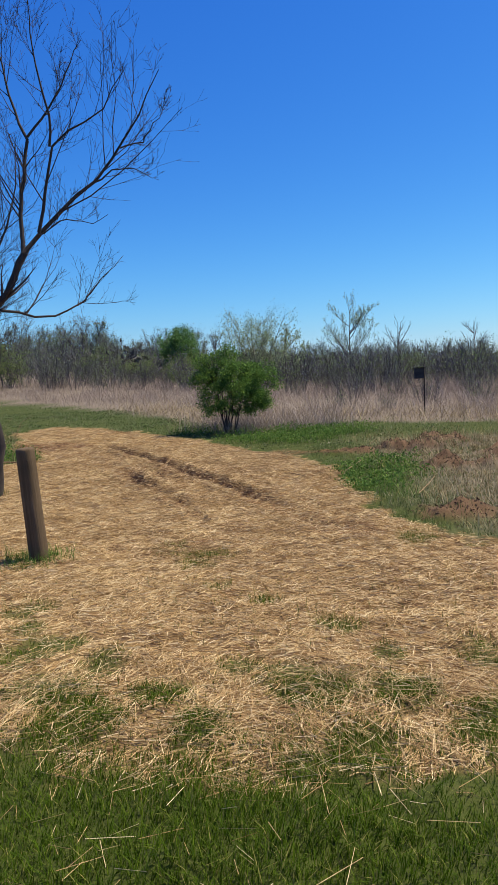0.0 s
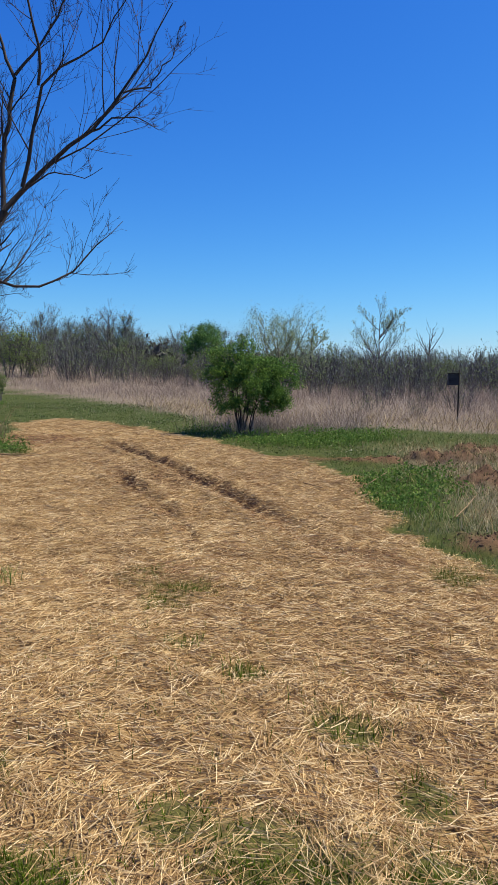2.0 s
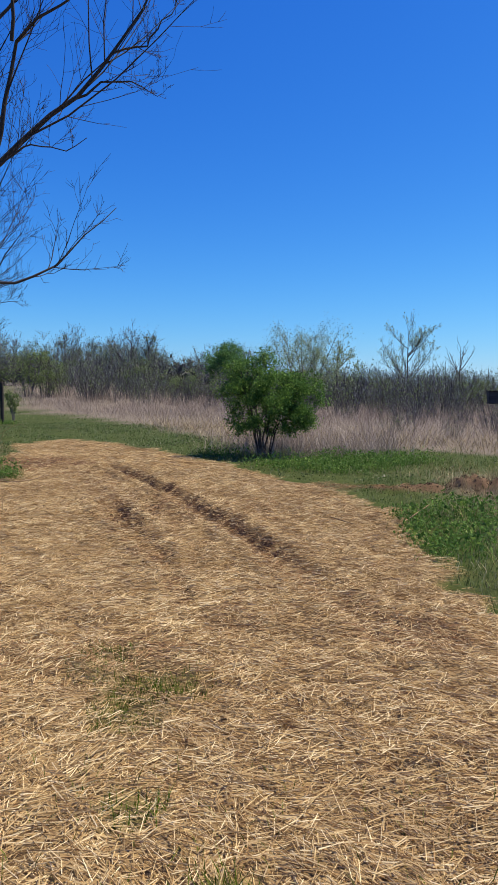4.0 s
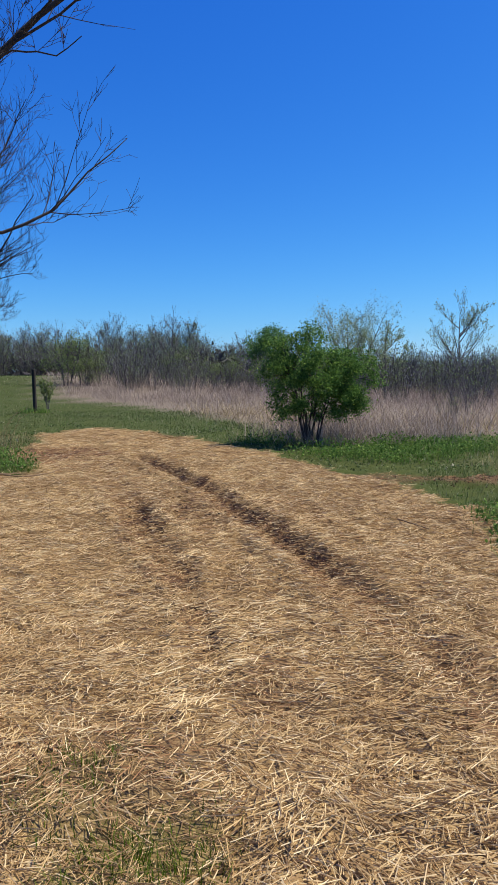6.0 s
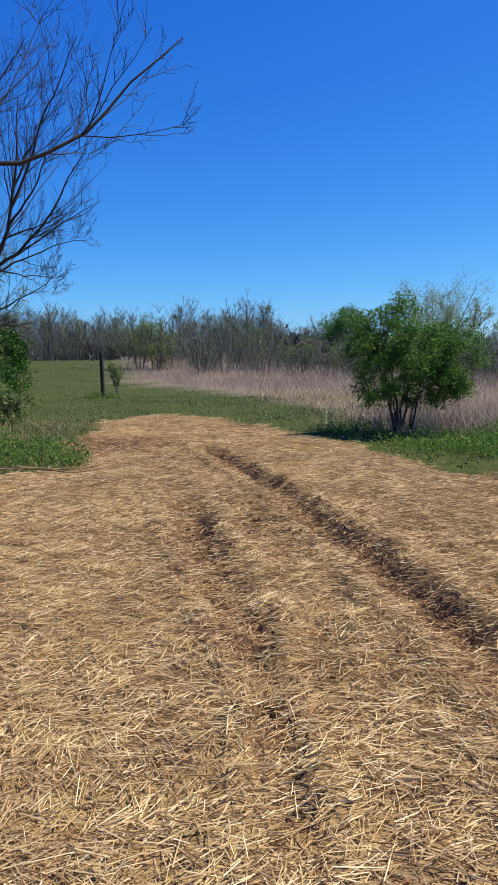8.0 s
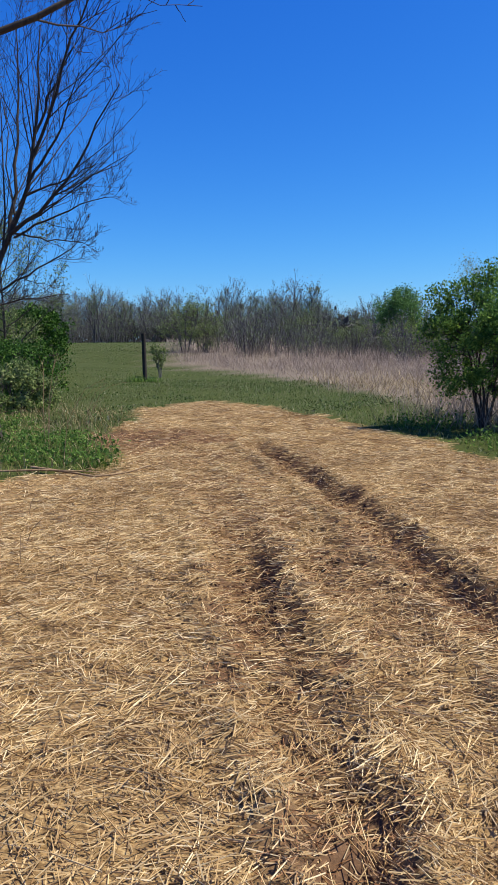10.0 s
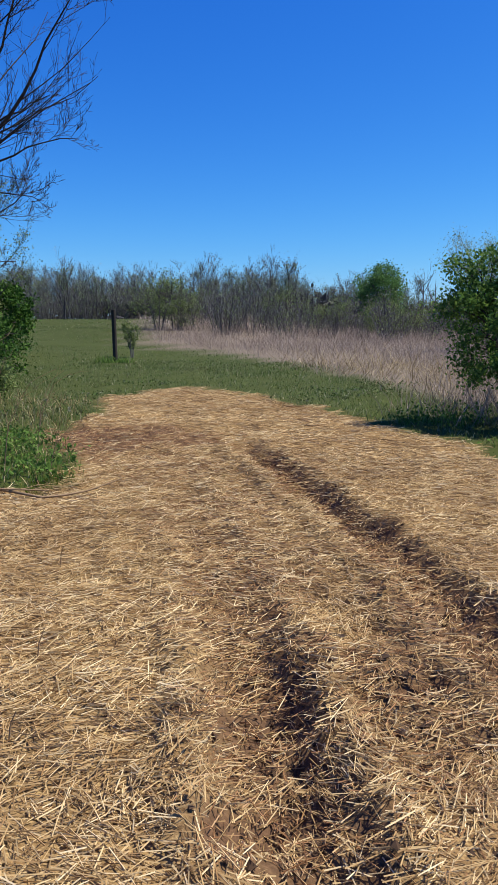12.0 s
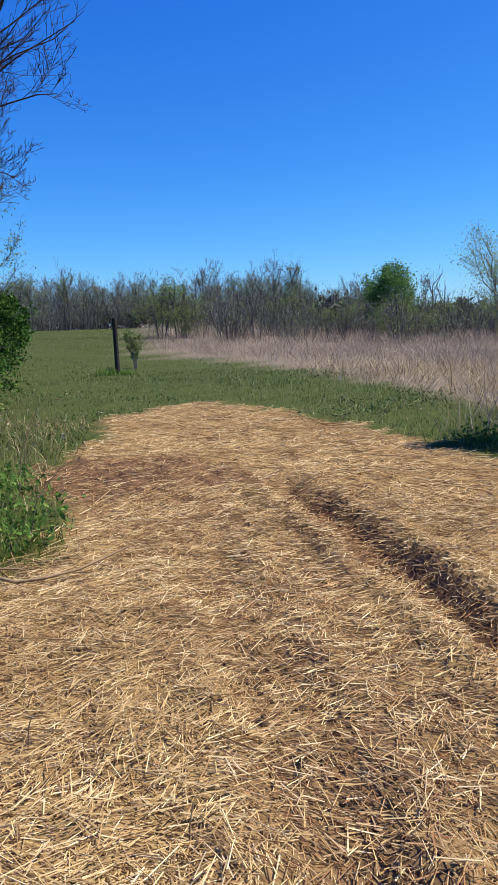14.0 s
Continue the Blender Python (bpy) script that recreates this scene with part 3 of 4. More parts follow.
sow("brambles", "brown dead brambles and weed stalks beside the track", REED, -19, -8, 17.5, 34, 12000,
    lambda x, y, k: step(-7.6, -9.2, x + 0.55 * (y - 18)) * step(-13.5, -11.0, x + 0.55 * (y - 18)) * np.clip(0.6 + vnoise(x, y, 0.8, 151), 0, 1), g2, (0.2, 0.95), (0.006, 0.011), 1.0, 3, "weeds", 0.5, 1.0)
sow("dry_grass", "dry grass mixed into weeds by the dark track", DRYGRASS, -10, -4.5, 14, 22, 9000,
    lambda x, y, k: 0.5 * step(0.1, -0.2, inside(x, y, STRAW_EDGE)), g2, (0.1, 0.35), (0.004, 0.009), 1.2, 3)


def lay_clods(g, n=5200):
    """Lumps of turned soil on the piles and beside the ruts."""
    spots = []
    for a, b, rx, ry, hgt in PILES:
        k = int(n * rx * ry / 4.2)
        q = g.normal(0, 0.5, (k, 2)) * np.array([rx, ry]) + np.array([a, b])
        spots.append(q)
    d = resample([(x, y, 0) for x, y in RUT_RIGHT[1:7]], 60)[:, :2]
    spots.append(d[g.integers(0, 60, 900)] + g.normal(0, 0.15, (900, 2)))
    d = resample([(x, y, 0) for x, y in RUT_LEFT[1:8]], 60)[:, :2]
    spots.append(d[g.integers(0, 60, 700)] + g.normal(0, 0.13, (700, 2)))
    spots.append(g.normal(0, 1, (500, 2)) * np.array([0.35, 0.55]) + np.array([-1.75, 13.0]))
    loose = 2100
    q = np.concatenate(spots)
    q = q[(inside(q[:, 0], q[:, 1], STRAW_EDGE) < 0) | (np.arange(len(q)) >= len(q) - loose)]
    m = len(q)
    z = height(q[:, 0], q[:, 1])
    base = np.array([[1, 0, 0], [0, 1, 0], [-1, 0, 0], [0, -1, 0], [0, 0, 1], [0, 0, -1]], dtype=float)
    sz = g.uniform(0.004, 0.013, m) * g.uniform(0.6, 1.7, m)
    v = base[None] * sz[:, None, None] * g.uniform(0.6, 1.3, (m, 6, 1)) * np.array([1.2, 1.1, 0.8]) + g.normal(0, 0.2, (m, 6, 3)) * sz[:, None, None]
    turn = g.uniform(0, 6.28, m)
    c, s = np.cos(turn)[:, None], np.sin(turn)[:, None]
    v = np.stack([v[..., 0] * c - v[..., 1] * s, v[..., 0] * s + v[..., 1] * c, v[..., 2]], -1) + np.stack([q[:, 0], q[:, 1], z + 0.3 * sz], -1)[:, None]
    tri = np.array([[0, 1, 4], [1, 2, 4], [2, 3, 4], [3, 0, 4], [1, 0, 5], [2, 1, 5], [3, 2, 5], [0, 3, 5]])
    f = (np.arange(m)[:, None, None] * 6 + tri[None]).reshape(-1, 3)
    return tagged(mesh("soil_clods", v, f, SOILCLOD), "dark lumps of freshly turned soil", "soil", kind="stuff")


lay_clods(np.random.default_rng(61))


def leaf_weeds(name, label, x0, x1, y0, y1, n, want, g, high, size, mat):
    """Broad-leaved weeds: loose leaves carried low over the ground."""
    x, y = scatter(n, x0, x1, y0, y1, g)
    k = masks(x, y)
    keep = g.uniform(size=n) < want(x, y, k)
    x, y, z = x[keep], y[keep], (lie(x, y) + k[5])[keep]
    hgt = g.uniform(0.0, 1.0, len(x)) ** 0.8 * high * np.clip(0.7 + 0.8 * vnoise(x, y, 1.6, 131), 0.15, 1.5)
    v, f = leaf_quads(np.stack([x, y, z + 0.01 + hgt], -1), g.uniform(*size, len(x)), g)
    return tagged(mesh(name, v, f, mat), label, "weeds", kind="stuff")


leaf_weeds("leafy_weeds", "low broad-leaved green weeds at the straw edge", -14.5, 5.5, 9, 26, 150000, lush_want, g2, 0.27, (0.03, 0.075), LUSH)
leaf_weeds("meadow_weeds", "small clover leaves scattered in meadow grass", -12, 6, 17, 27, 26000, lambda x, y, k: meadow_want(x, y, k) * step(0.0, 0.4, vnoise(x, y, 0.8, 133)), g2, 0.1, (0.03, 0.07), MEADOW)


# ---------------------------------------------------------------- dead reeds
def reed_want(x, y, k):
    e = inside(x, y, REED_EDGE) + 1.6 * vnoise(x, y, 0.4, 97, 4)
    return step(-0.8, 2.6, e) * np.clip(0.7 + 1.1 * vnoise(x, y, 0.45, 98, 4), 0.06, 1)


sow("dead_reeds", "tall dry grey-brown reeds and dead grass stalks", REED, -36, 16, 21, 62, 95000, reed_want, g2, (0.2, 1.4), (0.007, 0.014), 1.1, 2, "reeds", 0.55, 1.2)
sow("dead_reeds", "tall dry grey-brown reeds and dead grass stalks", REED, 8, 46, 21, 62, 36000, reed_want, g2, (0.2, 1.45), (0.009, 0.018), 0.9, 2, "reeds", 0.42, 1.0)
sow("dead_reeds", "dry mauve-brown reeds at the back of the field", REED, -44, 50, 60, 93, 42000, reed_want, g2, (0.3, 1.15), (0.022, 0.045), 0.9, 2, "reeds", 0.35, 0.9)
sow("pale_stalks", "pale bent dead stalks at the edge of reeds", DRYGRASS, -7, 10, 20.5, 34, 8000,
    lambda x, y, k: step(-1.0, 0.5, inside(x, y, REED_EDGE)) * step(6, 1, inside(x, y, REED_EDGE)), g2, (0.4, 1.3), (0.007, 0.013), 1.3, 4, "reeds", 0.75)


sow("dead_stalks", "grey dead weed stalks round the foot of the bush", REED, -3.2, 4.0, 20.2, 24.5, 6500,
    lambda x, y, k: step(2.4, 0.5, np.hypot((x - 0.5) * 0.75, y - 21.7)), g2, (0.4, 1.25), (0.006, 0.012), 0.7, 3, "weeds", 0.4)


# ---------------------------------------------------------------- trees
def offshoots(p, r, each, length, spread, g, k=5, lift=0.15, lo=0.2, thin=0.55, wiggle=0.08, rmin=0.002):
    """Children of N branches: `each` a branch, starting along it."""
    n, kk, _ = p.shape
    i = np.repeat(np.arange(n), each)
    m = len(i)
    u = g.uniform(lo, 1.0, m) * (kk - 1)
    a = np.minimum(u.astype(int), kk - 2)
    w = (u - a)[:, None]
    start = p[i, a] * (1 - w) + p[i, a + 1] * w
    rad = r[i, a] * (1 - w[:, 0]) + r[i, a + 1] * w[:, 0]
    tan = unit(p[i, a + 1] - p[i, a])
    side = unit(np.cross(tan, g.normal(size=(m, 3))))
    ang = g.uniform(0.6, 1.15, m)[:, None] * spread
    d = unit(tan * np.cos(ang) + side * np.sin(ang) + np.array([0, 0, lift]))
    span = np.linalg.norm(p[:, -1] - p[:, 0], axis=1)[i]
    ln = span * length * g.uniform(0.5, 1.1, m) * (1.15 - 0.6 * u / (kk - 1))
    s = np.linspace(0, 1, k)[None, :, None]
    bend = g.normal(0, wiggle, (m, k, 3)) * s
    q = start[:, None] + ln[:, None, None] * (d[:, None] * s + bend + np.array([0, 0, lift * 0.7]) * s ** 2)
    rr = np.maximum(rad * thin, rmin)[:, None] * (1 - 0.75 * np.linspace(0, 1, k))[None]
    return q, np.maximum(rr, rmin * 0.6)


def root_empty(name, x, y, z=None):
    e = new(name)
    e.location = (x, y, float(lie(np.array(x), np.array(y))) if z is None else z)
    e.empty_display_size = 0.2
    return e


def local(v, e):
    return v - np.array(e.location)


def limb_array(pts, r0, r1, k=9):
    q = resample(pts, k)
    return q[None], np.linspace(r0, r1, k)[None]


def bare_tree(name, label, x, y, limbs, g, fine=3, twig_r=0.0026, mats=(BARK, TWIG), each=(8, 6, 4), lens=(0.52, 0.5, 0.45), kmain=10):
    """A bare tree from its main limbs, each a list of points with first and last radius; the first is the trunk."""
    e = root_empty(name, x, y)
    tagged(e, label, "tree")
    tops = []
    for n, (pts, r0, r1) in enumerate(limbs):
        p, r = limb_array(pts, r0, r1, kmain)
        jit = g.normal(0, 0.018, p.shape)
        jit[:, 0] = 0
        p = p + jit
        if n == 0:
            r = r * (1 + 0.55 * np.exp(-np.linspace(0, 9, p.shape[1])))[None]
        v, f = tubes(p, r, 9 if n < 3 else 7)
        mesh("trunk" if n == 0 else "limb", local(v, e), f, mats[0], e, smooth=True)
        if n:
            tops.append((p, r))
    p = np.concatenate([a for a, _ in tops])
    r = np.concatenate([b for _, b in tops])
    out = []
    for lv in range(fine):
        p, r = offshoots(p, r, each[lv], lens[lv], (0.95, 0.9, 0.9)[lv], g, 5, (0.3, 0.22, 0.15)[lv], (0.15, 0.12, 0.1)[lv], 0.45, 0.03, twig_r)
        if lv == 0:
            first = (p, r)
        out.append(tubes(p, r, (5, 4, 3)[lv]))
    for k in range(len(first[0])):
        v, f = tubes(first[0][k:k + 1], first[1][k:k + 1], 5)
        mesh("branch", local(v, e), f, mats[1], e, smooth=True)
    v, f = join(out[1:])
    tagged(mesh("crown", local(v, e), f, mats[1], e), "fine bare twigs", kind="stuff")
    return e


g3 = np.random.default_rng(5)
# trunk and leaders
NEAR_TREE = [
    ([(-4.2, 11.7, -0.05), (-4.1, 11.7, 0.5), (-4.06, 11.7, 1.0), (-4.16, 11.7, 1.71), (-4.25, 11.7, 2.35), (-4.22, 11.7, 2.57)], 0.085, 0.068),
    ([(-4.21, 11.70, 2.57), (-4.00, 11.70, 3.00), (-3.70, 11.70, 3.39), (-3.48, 11.70, 3.88)], 0.066, 0.05),
    ([(-3.48, 11.70, 3.88), (-3.51, 11.77, 4.44), (-3.44, 11.83, 5.05), (-3.36, 11.90, 5.68)], 0.036, 0.026),
    ([(-3.36, 11.90, 5.68), (-3.60, 12.00, 6.30), (-3.85, 12.10, 7.21), (-4.05, 12.20, 7.91)], 0.024, 0.006),
    ([(-3.36, 11.90, 5.73), (-3.02, 11.97, 6.17), (-2.71, 12.03, 6.78), (-2.49, 12.10, 7.22)], 0.022, 0.005),
]
# long side limbs
NEAR_TREE += [
    ([(-3.48, 11.70, 3.88), (-3.25, 11.80, 4.20), (-2.81, 11.90, 4.63), (-2.38, 12.00, 5.01), (-1.93, 12.10, 5.57), (-1.55, 12.20, 6.15), (-1.28, 12.30, 6.85)], 0.04, 0.006),
    ([(-3.90, 11.70, 3.00), (-3.53, 11.92, 2.90), (-3.04, 12.14, 2.92), (-2.65, 12.36, 3.26), (-2.29, 12.58, 3.67), (-2.09, 12.80, 3.98)], 0.024, 0.004),
    ([(-3.22, 11.72, 4.20), (-3.02, 11.66, 4.99), (-2.94, 11.59, 5.51), (-2.62, 11.53, 5.68), (-2.11, 11.46, 5.91), (-1.69, 11.40, 6.53)], 0.03, 0.005),
    ([(-2.93, 11.55, 5.46), (-2.86, 11.43, 5.92), (-3.06, 11.32, 6.73), (-3.02, 11.20, 7.45)], 0.022, 0.006),
    ([(-2.38, 12.00, 5.01), (-2.02, 12.07, 5.22), (-1.72, 12.13, 5.28), (-1.42, 12.20, 5.08)], 0.016, 0.004),
]
# upper limbs
NEAR_TREE += [
    ([(-1.93, 12.10, 5.57), (-1.62, 12.17, 5.66), (-1.35, 12.23, 5.93), (-1.23, 12.30, 6.29)], 0.014, 0.004),
    ([(-3.26, 11.70, 4.14), (-2.79, 11.63, 4.38), (-2.30, 11.57, 4.29), (-2.07, 11.50, 4.39)], 0.013, 0.004),
    ([(-4.22, 11.75, 2.3), (-4.5, 11.8, 2.8), (-4.8, 11.9, 3.5), (-5.1, 12.0, 4.4), (-5.3, 12.0, 5.6), (-5.3, 12.1, 6.8)], 0.05, 0.008),
    ([(-4.5, 11.8, 2.8), (-4.25, 12.0, 3.4), (-4.0, 12.2, 4.1), (-3.75, 12.3, 4.9), (-3.7, 12.4, 5.8)], 0.03, 0.006),
]
# limbs on the far side of the fork
NEAR_TREE += [
    ([(-5.1, 12.0, 4.3), (-5.7, 11.7, 4.9), (-6.3, 11.5, 5.6), (-6.8, 11.4, 6.4)], 0.03, 0.006),
    ([(-4.7, 11.8, 3.2), (-5.3, 11.4, 3.5), (-6.0, 11.2, 4.0), (-6.6, 11.0, 4.7)], 0.026, 0.005),
]
bare_tree("bare_tree", "leafless young tree with dark forked trunk in straw", -4.2, 11.7, NEAR_TREE, g3, twig_r=0.003, each=(9, 6, 3), lens=(0.55, 0.5, 0.5))
# trunk and main limbs
SECOND_TREE = [
    ([(-7.35, 17.7, 0.0), (-7.45, 17.7, 0.8), (-7.5, 17.7, 1.5), (-7.4, 17.7, 2.1)], 0.11, 0.075),
    ([(-7.4, 17.7, 2.1), (-7.05, 17.75, 2.8), (-6.72, 17.8, 3.6), (-6.52, 17.8, 4.4), (-6.5, 17.85, 5.0), (-6.5, 17.9, 5.7)], 0.045, 0.007),
    ([(-6.7, 17.8, 3.65), (-6.25, 17.7, 4.1), (-5.9, 17.6, 4.55), (-5.7, 17.5, 4.9)], 0.022, 0.005),
    ([(-7.4, 17.7, 2.1), (-6.6, 17.6, 2.4), (-6.05, 17.5, 2.6), (-5.72, 17.5, 2.85)], 0.02, 0.004),
    ([(-6.95, 17.75, 3.0), (-6.45, 18.0, 2.95), (-6.0, 18.2, 2.85)], 0.015, 0.004),
]
# limbs of the crown
SECOND_TREE += [
    ([(-6.74, 17.8, 3.5), (-6.15, 17.9, 3.7), (-5.7, 18.0, 3.9)], 0.018, 0.004),
    ([(-7.4, 17.7, 2.0), (-7.75, 17.8, 3.0), (-8.1, 17.9, 4.2), (-8.2, 18.0, 5.5)], 0.05, 0.008),
    ([(-7.0, 17.75, 2.9), (-7.0, 18.0, 4.0), (-7.05, 18.2, 5.0), (-7.1, 18.3, 6.0)], 0.03, 0.006),
    ([(-6.55, 17.8, 4.3), (-6.2, 17.9, 5.0), (-5.95, 18.0, 5.6)], 0.02, 0.005),
    ([(-7.3, 17.7, 2.3), (-6.95, 17.3, 3.1), (-6.7, 17.0, 4.0), (-6.55, 16.8, 5.0)], 0.028, 0.006),
]
# outer limbs
SECOND_TREE += [
    ([(-7.38, 17.7, 2.0), (-6.9, 17.9, 2.1), (-6.4, 18.2, 2.2)], 0.016, 0.004),
    ([(-6.6, 17.8, 4.0), (-6.1, 17.7, 4.9), (-5.6, 17.5, 5.6), (-5.2, 17.4, 6.3)], 0.024, 0.005),
    ([(-6.95, 17.8, 2.95), (-6.2, 17.9, 3.3), (-5.45, 18.0, 3.45)], 0.018, 0.004),
    ([(-6.95, 17.75, 3.0), (-6.4, 17.7, 3.3), (-6.09, 17.7, 3.62), (-5.79, 17.7, 3.98), (-5.52, 17.7, 4.35), (-5.25, 17.7, 4.75)], 0.03, 0.006),
]
bare_tree("bare_tree", "leafless tree with forked grey trunk above weeds", -7.35, 17.7, SECOND_TREE, g3, each=(11, 7, 4), lens=(0.55, 0.5, 0.45))


def shrub(name, label, x, y, tall, wide, stems, leaf_mat, leaves, leaf_size, g, wood=TWIG, each=(7, 5), base_r=0.03, category="shrub", core=0.25, spread=1.0, shift=(0, 0)):
    """Several stems from one foot, forking, with leaves on and about the twigs."""
    e = root_empty(name, x, y)
    tagged(e, label, category)
    z0 = e.location.z
    a = g.uniform(0, 2 * np.pi, stems)
    rad = wide * np.sqrt(g.uniform(0.05, 1, stems)) * 0.62 * spread
    hh = tall * g.uniform(0.72, 0.96, stems) * (1 - 0.35 * (rad / max(wide, 1e-3)) ** 2)
    tip = np.stack([np.cos(a) * rad + shift[0], np.sin(a) * rad + shift[1], hh], -1)
    s = np.linspace(0, 1, 7)[None, :, None]
    foot = np.stack([np.cos(a) * 0.09 * wide, np.sin(a) * 0.09 * wide, np.full(stems, -0.04)], -1)
    p = foot[:, None] + (tip - foot)[:, None] * np.concatenate([s ** 1.5, s ** 1.5, s ** 0.9], -1)
    p[:, 1:] += g.normal(0, 0.03 * wide, (stems, 6, 3))
    r = base_r * np.linspace(1, 0.25, 7)[None] * g.uniform(0.6, 1.1, stems)[:, None]
    for k in range(stems):
        v, f = tubes(p[k:k + 1], r[k:k + 1], 6)
        mesh("stem", v, f, wood, e, smooth=True)
    q, rq = offshoots(p, r, each[0], 0.42, 0.85, g, 3, 0.12, core, 0.5, 0.07, base_r * 0.12)
    q2, rq2 = offshoots(q, rq, each[1], 0.5, 0.8, g, 2, 0.1, 0.1, 0.6, 0.07, base_r * 0.09)
    v, f = join([tubes(q, rq, 4), tubes(q2, rq2, 3)])
    tagged(mesh("crown", v, f, wood, e), "fine twigs", kind="stuff")
    if leaves:
        ends = np.concatenate([q[:, 1:].reshape(-1, 3), q2.reshape(-1, 3), 0.5 * (q2[:, 0] + q2[:, 1])])
        c = ends[g.integers(0, len(ends), leaves)] + g.normal(0, 0.045 * wide, (leaves, 3))
        c = c[c[:, 2] > 0.05]
        v, f = leaf_quads(c, g.uniform(0.6, 1.25, len(c)) * leaf_size, g)
        mesh("foliage", v, f, leaf_mat, e)
    return e


def leafy_bush(name, label, x, y, g, size=(1.2, 1.0, 0.93), mid=(0.16, 0, 1.3), low=0.16, clumps_n=84, leaf_mat=BUSHLEAF, leaves=24000, leaf=0.048, spray=True, wood=TWIG, stems=13, category="bush", twigs=8, sigma=0.1):
    """Stems fan out from one foot into an uneven crown of leaf clumps."""
    e = root_empty(name, x, y)
    tagged(e, label, category)
    n, big = clumps_n, size[0] / 1.2
    d = unit(g.normal(size=(n, 3)))
    rad = g.uniform(0.35, 1.0, n)[:, None] ** 0.6 * g.uniform(0.85, 1.08, n)[:, None]
    clump = d * rad * np.array(size) + np.array(mid)
    clump = clump[clump[:, 2] > low + 0.12 * np.abs(clump[:, 0])]
    if spray:
        clump = np.concatenate([clump, np.array([[-0.15, 0.1, 2.3], [-0.05, 0.05, 2.45], [-0.4, 0, 2.2], [0.15, 0.1, 2.25], [-0.6, -0.1, 2.1], [-0.8, 0, 1.9], [-0.95, 0.1, 1.7], [-0.85, 0, 2.12], [-1.0, 0, 1.5], [-0.75, -0.2, 0.85], [-0.55, 0.2, 0.7], [1.05, 0, 0.85], [1.25, 0, 1.6], [1.32, 0.1, 1.35]])])
    a = g.uniform(0, 2 * np.pi, stems)
    rr = np.sqrt(g.uniform(0.03, 1, stems)) * 0.62 * big
    tip = np.stack([np.cos(a) * rr + 0.8 * mid[0], np.sin(a) * rr, g.uniform(0.8, 1.25, stems) * mid[2]], -1)
    foot = np.stack([np.cos(a) * 0.14 * big, np.sin(a) * 0.12 * big, np.full(stems, -0.05)], -1)
    s = np.linspace(0, 1, 8)[None, :, None]
    p = foot[:, None] + (tip - foot)[:, None] * np.concatenate([s ** 1.3, s ** 1.3, s], -1)
    p[:, 1:] += g.normal(0, 0.022, (stems, 7, 3))
    r = np.linspace(1, 0.3, 8)[None] * g.uniform(0.018, 0.034, stems)[:, None] * big
    for k in range(stems):
        v, f = tubes(p[k:k + 1], r[k:k + 1], 6)
        mesh("stem", v, f, wood, e, smooth=True)
    pool = p[:, 3:].reshape(-1, 3)
    near = np.argmin(np.linalg.norm(pool[None] - (clump * np.array([1, 1, 0.85]))[:, None], axis=2) + 0.15 * g.uniform(size=(len(clump), len(pool))), axis=1)
    t = np.linspace(0, 1, 4)[None, :, None]
    q = pool[near][:, None] * (1 - t) + clump[:, None] * t + np.array([0, 0, 0.08]) * np.sin(np.pi * t) + g.normal(0, 0.02, (len(clump), 4, 3)) * t
    rq = np.linspace(0.011, 0.004, 4)[None] * np.ones((len(clump), 1)) * big
    q2, r2 = offshoots(q, rq, twigs, 0.5, 0.9, g, 2, 0.12, 0.4, 0.6, 0.06, 0.0022 * big)
    v, f = join([tubes(q, rq, 4), tubes(q2, r2, 3)])
    tagged(mesh("crown", v, f, wood, e), "fine twigs", kind="stuff")
    m = leaves
    c = clump[g.integers(0, len(clump), m)] + g.normal(0, sigma * big, (m, 3)) * np.array([1.15, 1.15, 0.8])
    ends = q2[:, 1:].reshape(-1, 3)
    c2 = ends[g.integers(0, len(ends), m // 2)] + g.normal(0, 0.03 * big, (m // 2, 3))
    c = np.concatenate([c, c2])
    c = c[c[:, 2] > 0.03]
    v, f = leaf_quads(c, g.uniform(0.65, 1.35, len(c)) * leaf, g)
    mesh("foliage", v, f, leaf_mat, e)
    return e


g4 = np.random.default_rng(11)
leafy_bush("green_bush", "dense bright green honeysuckle bush at the straw edge", -0.5, 20.8, g4)


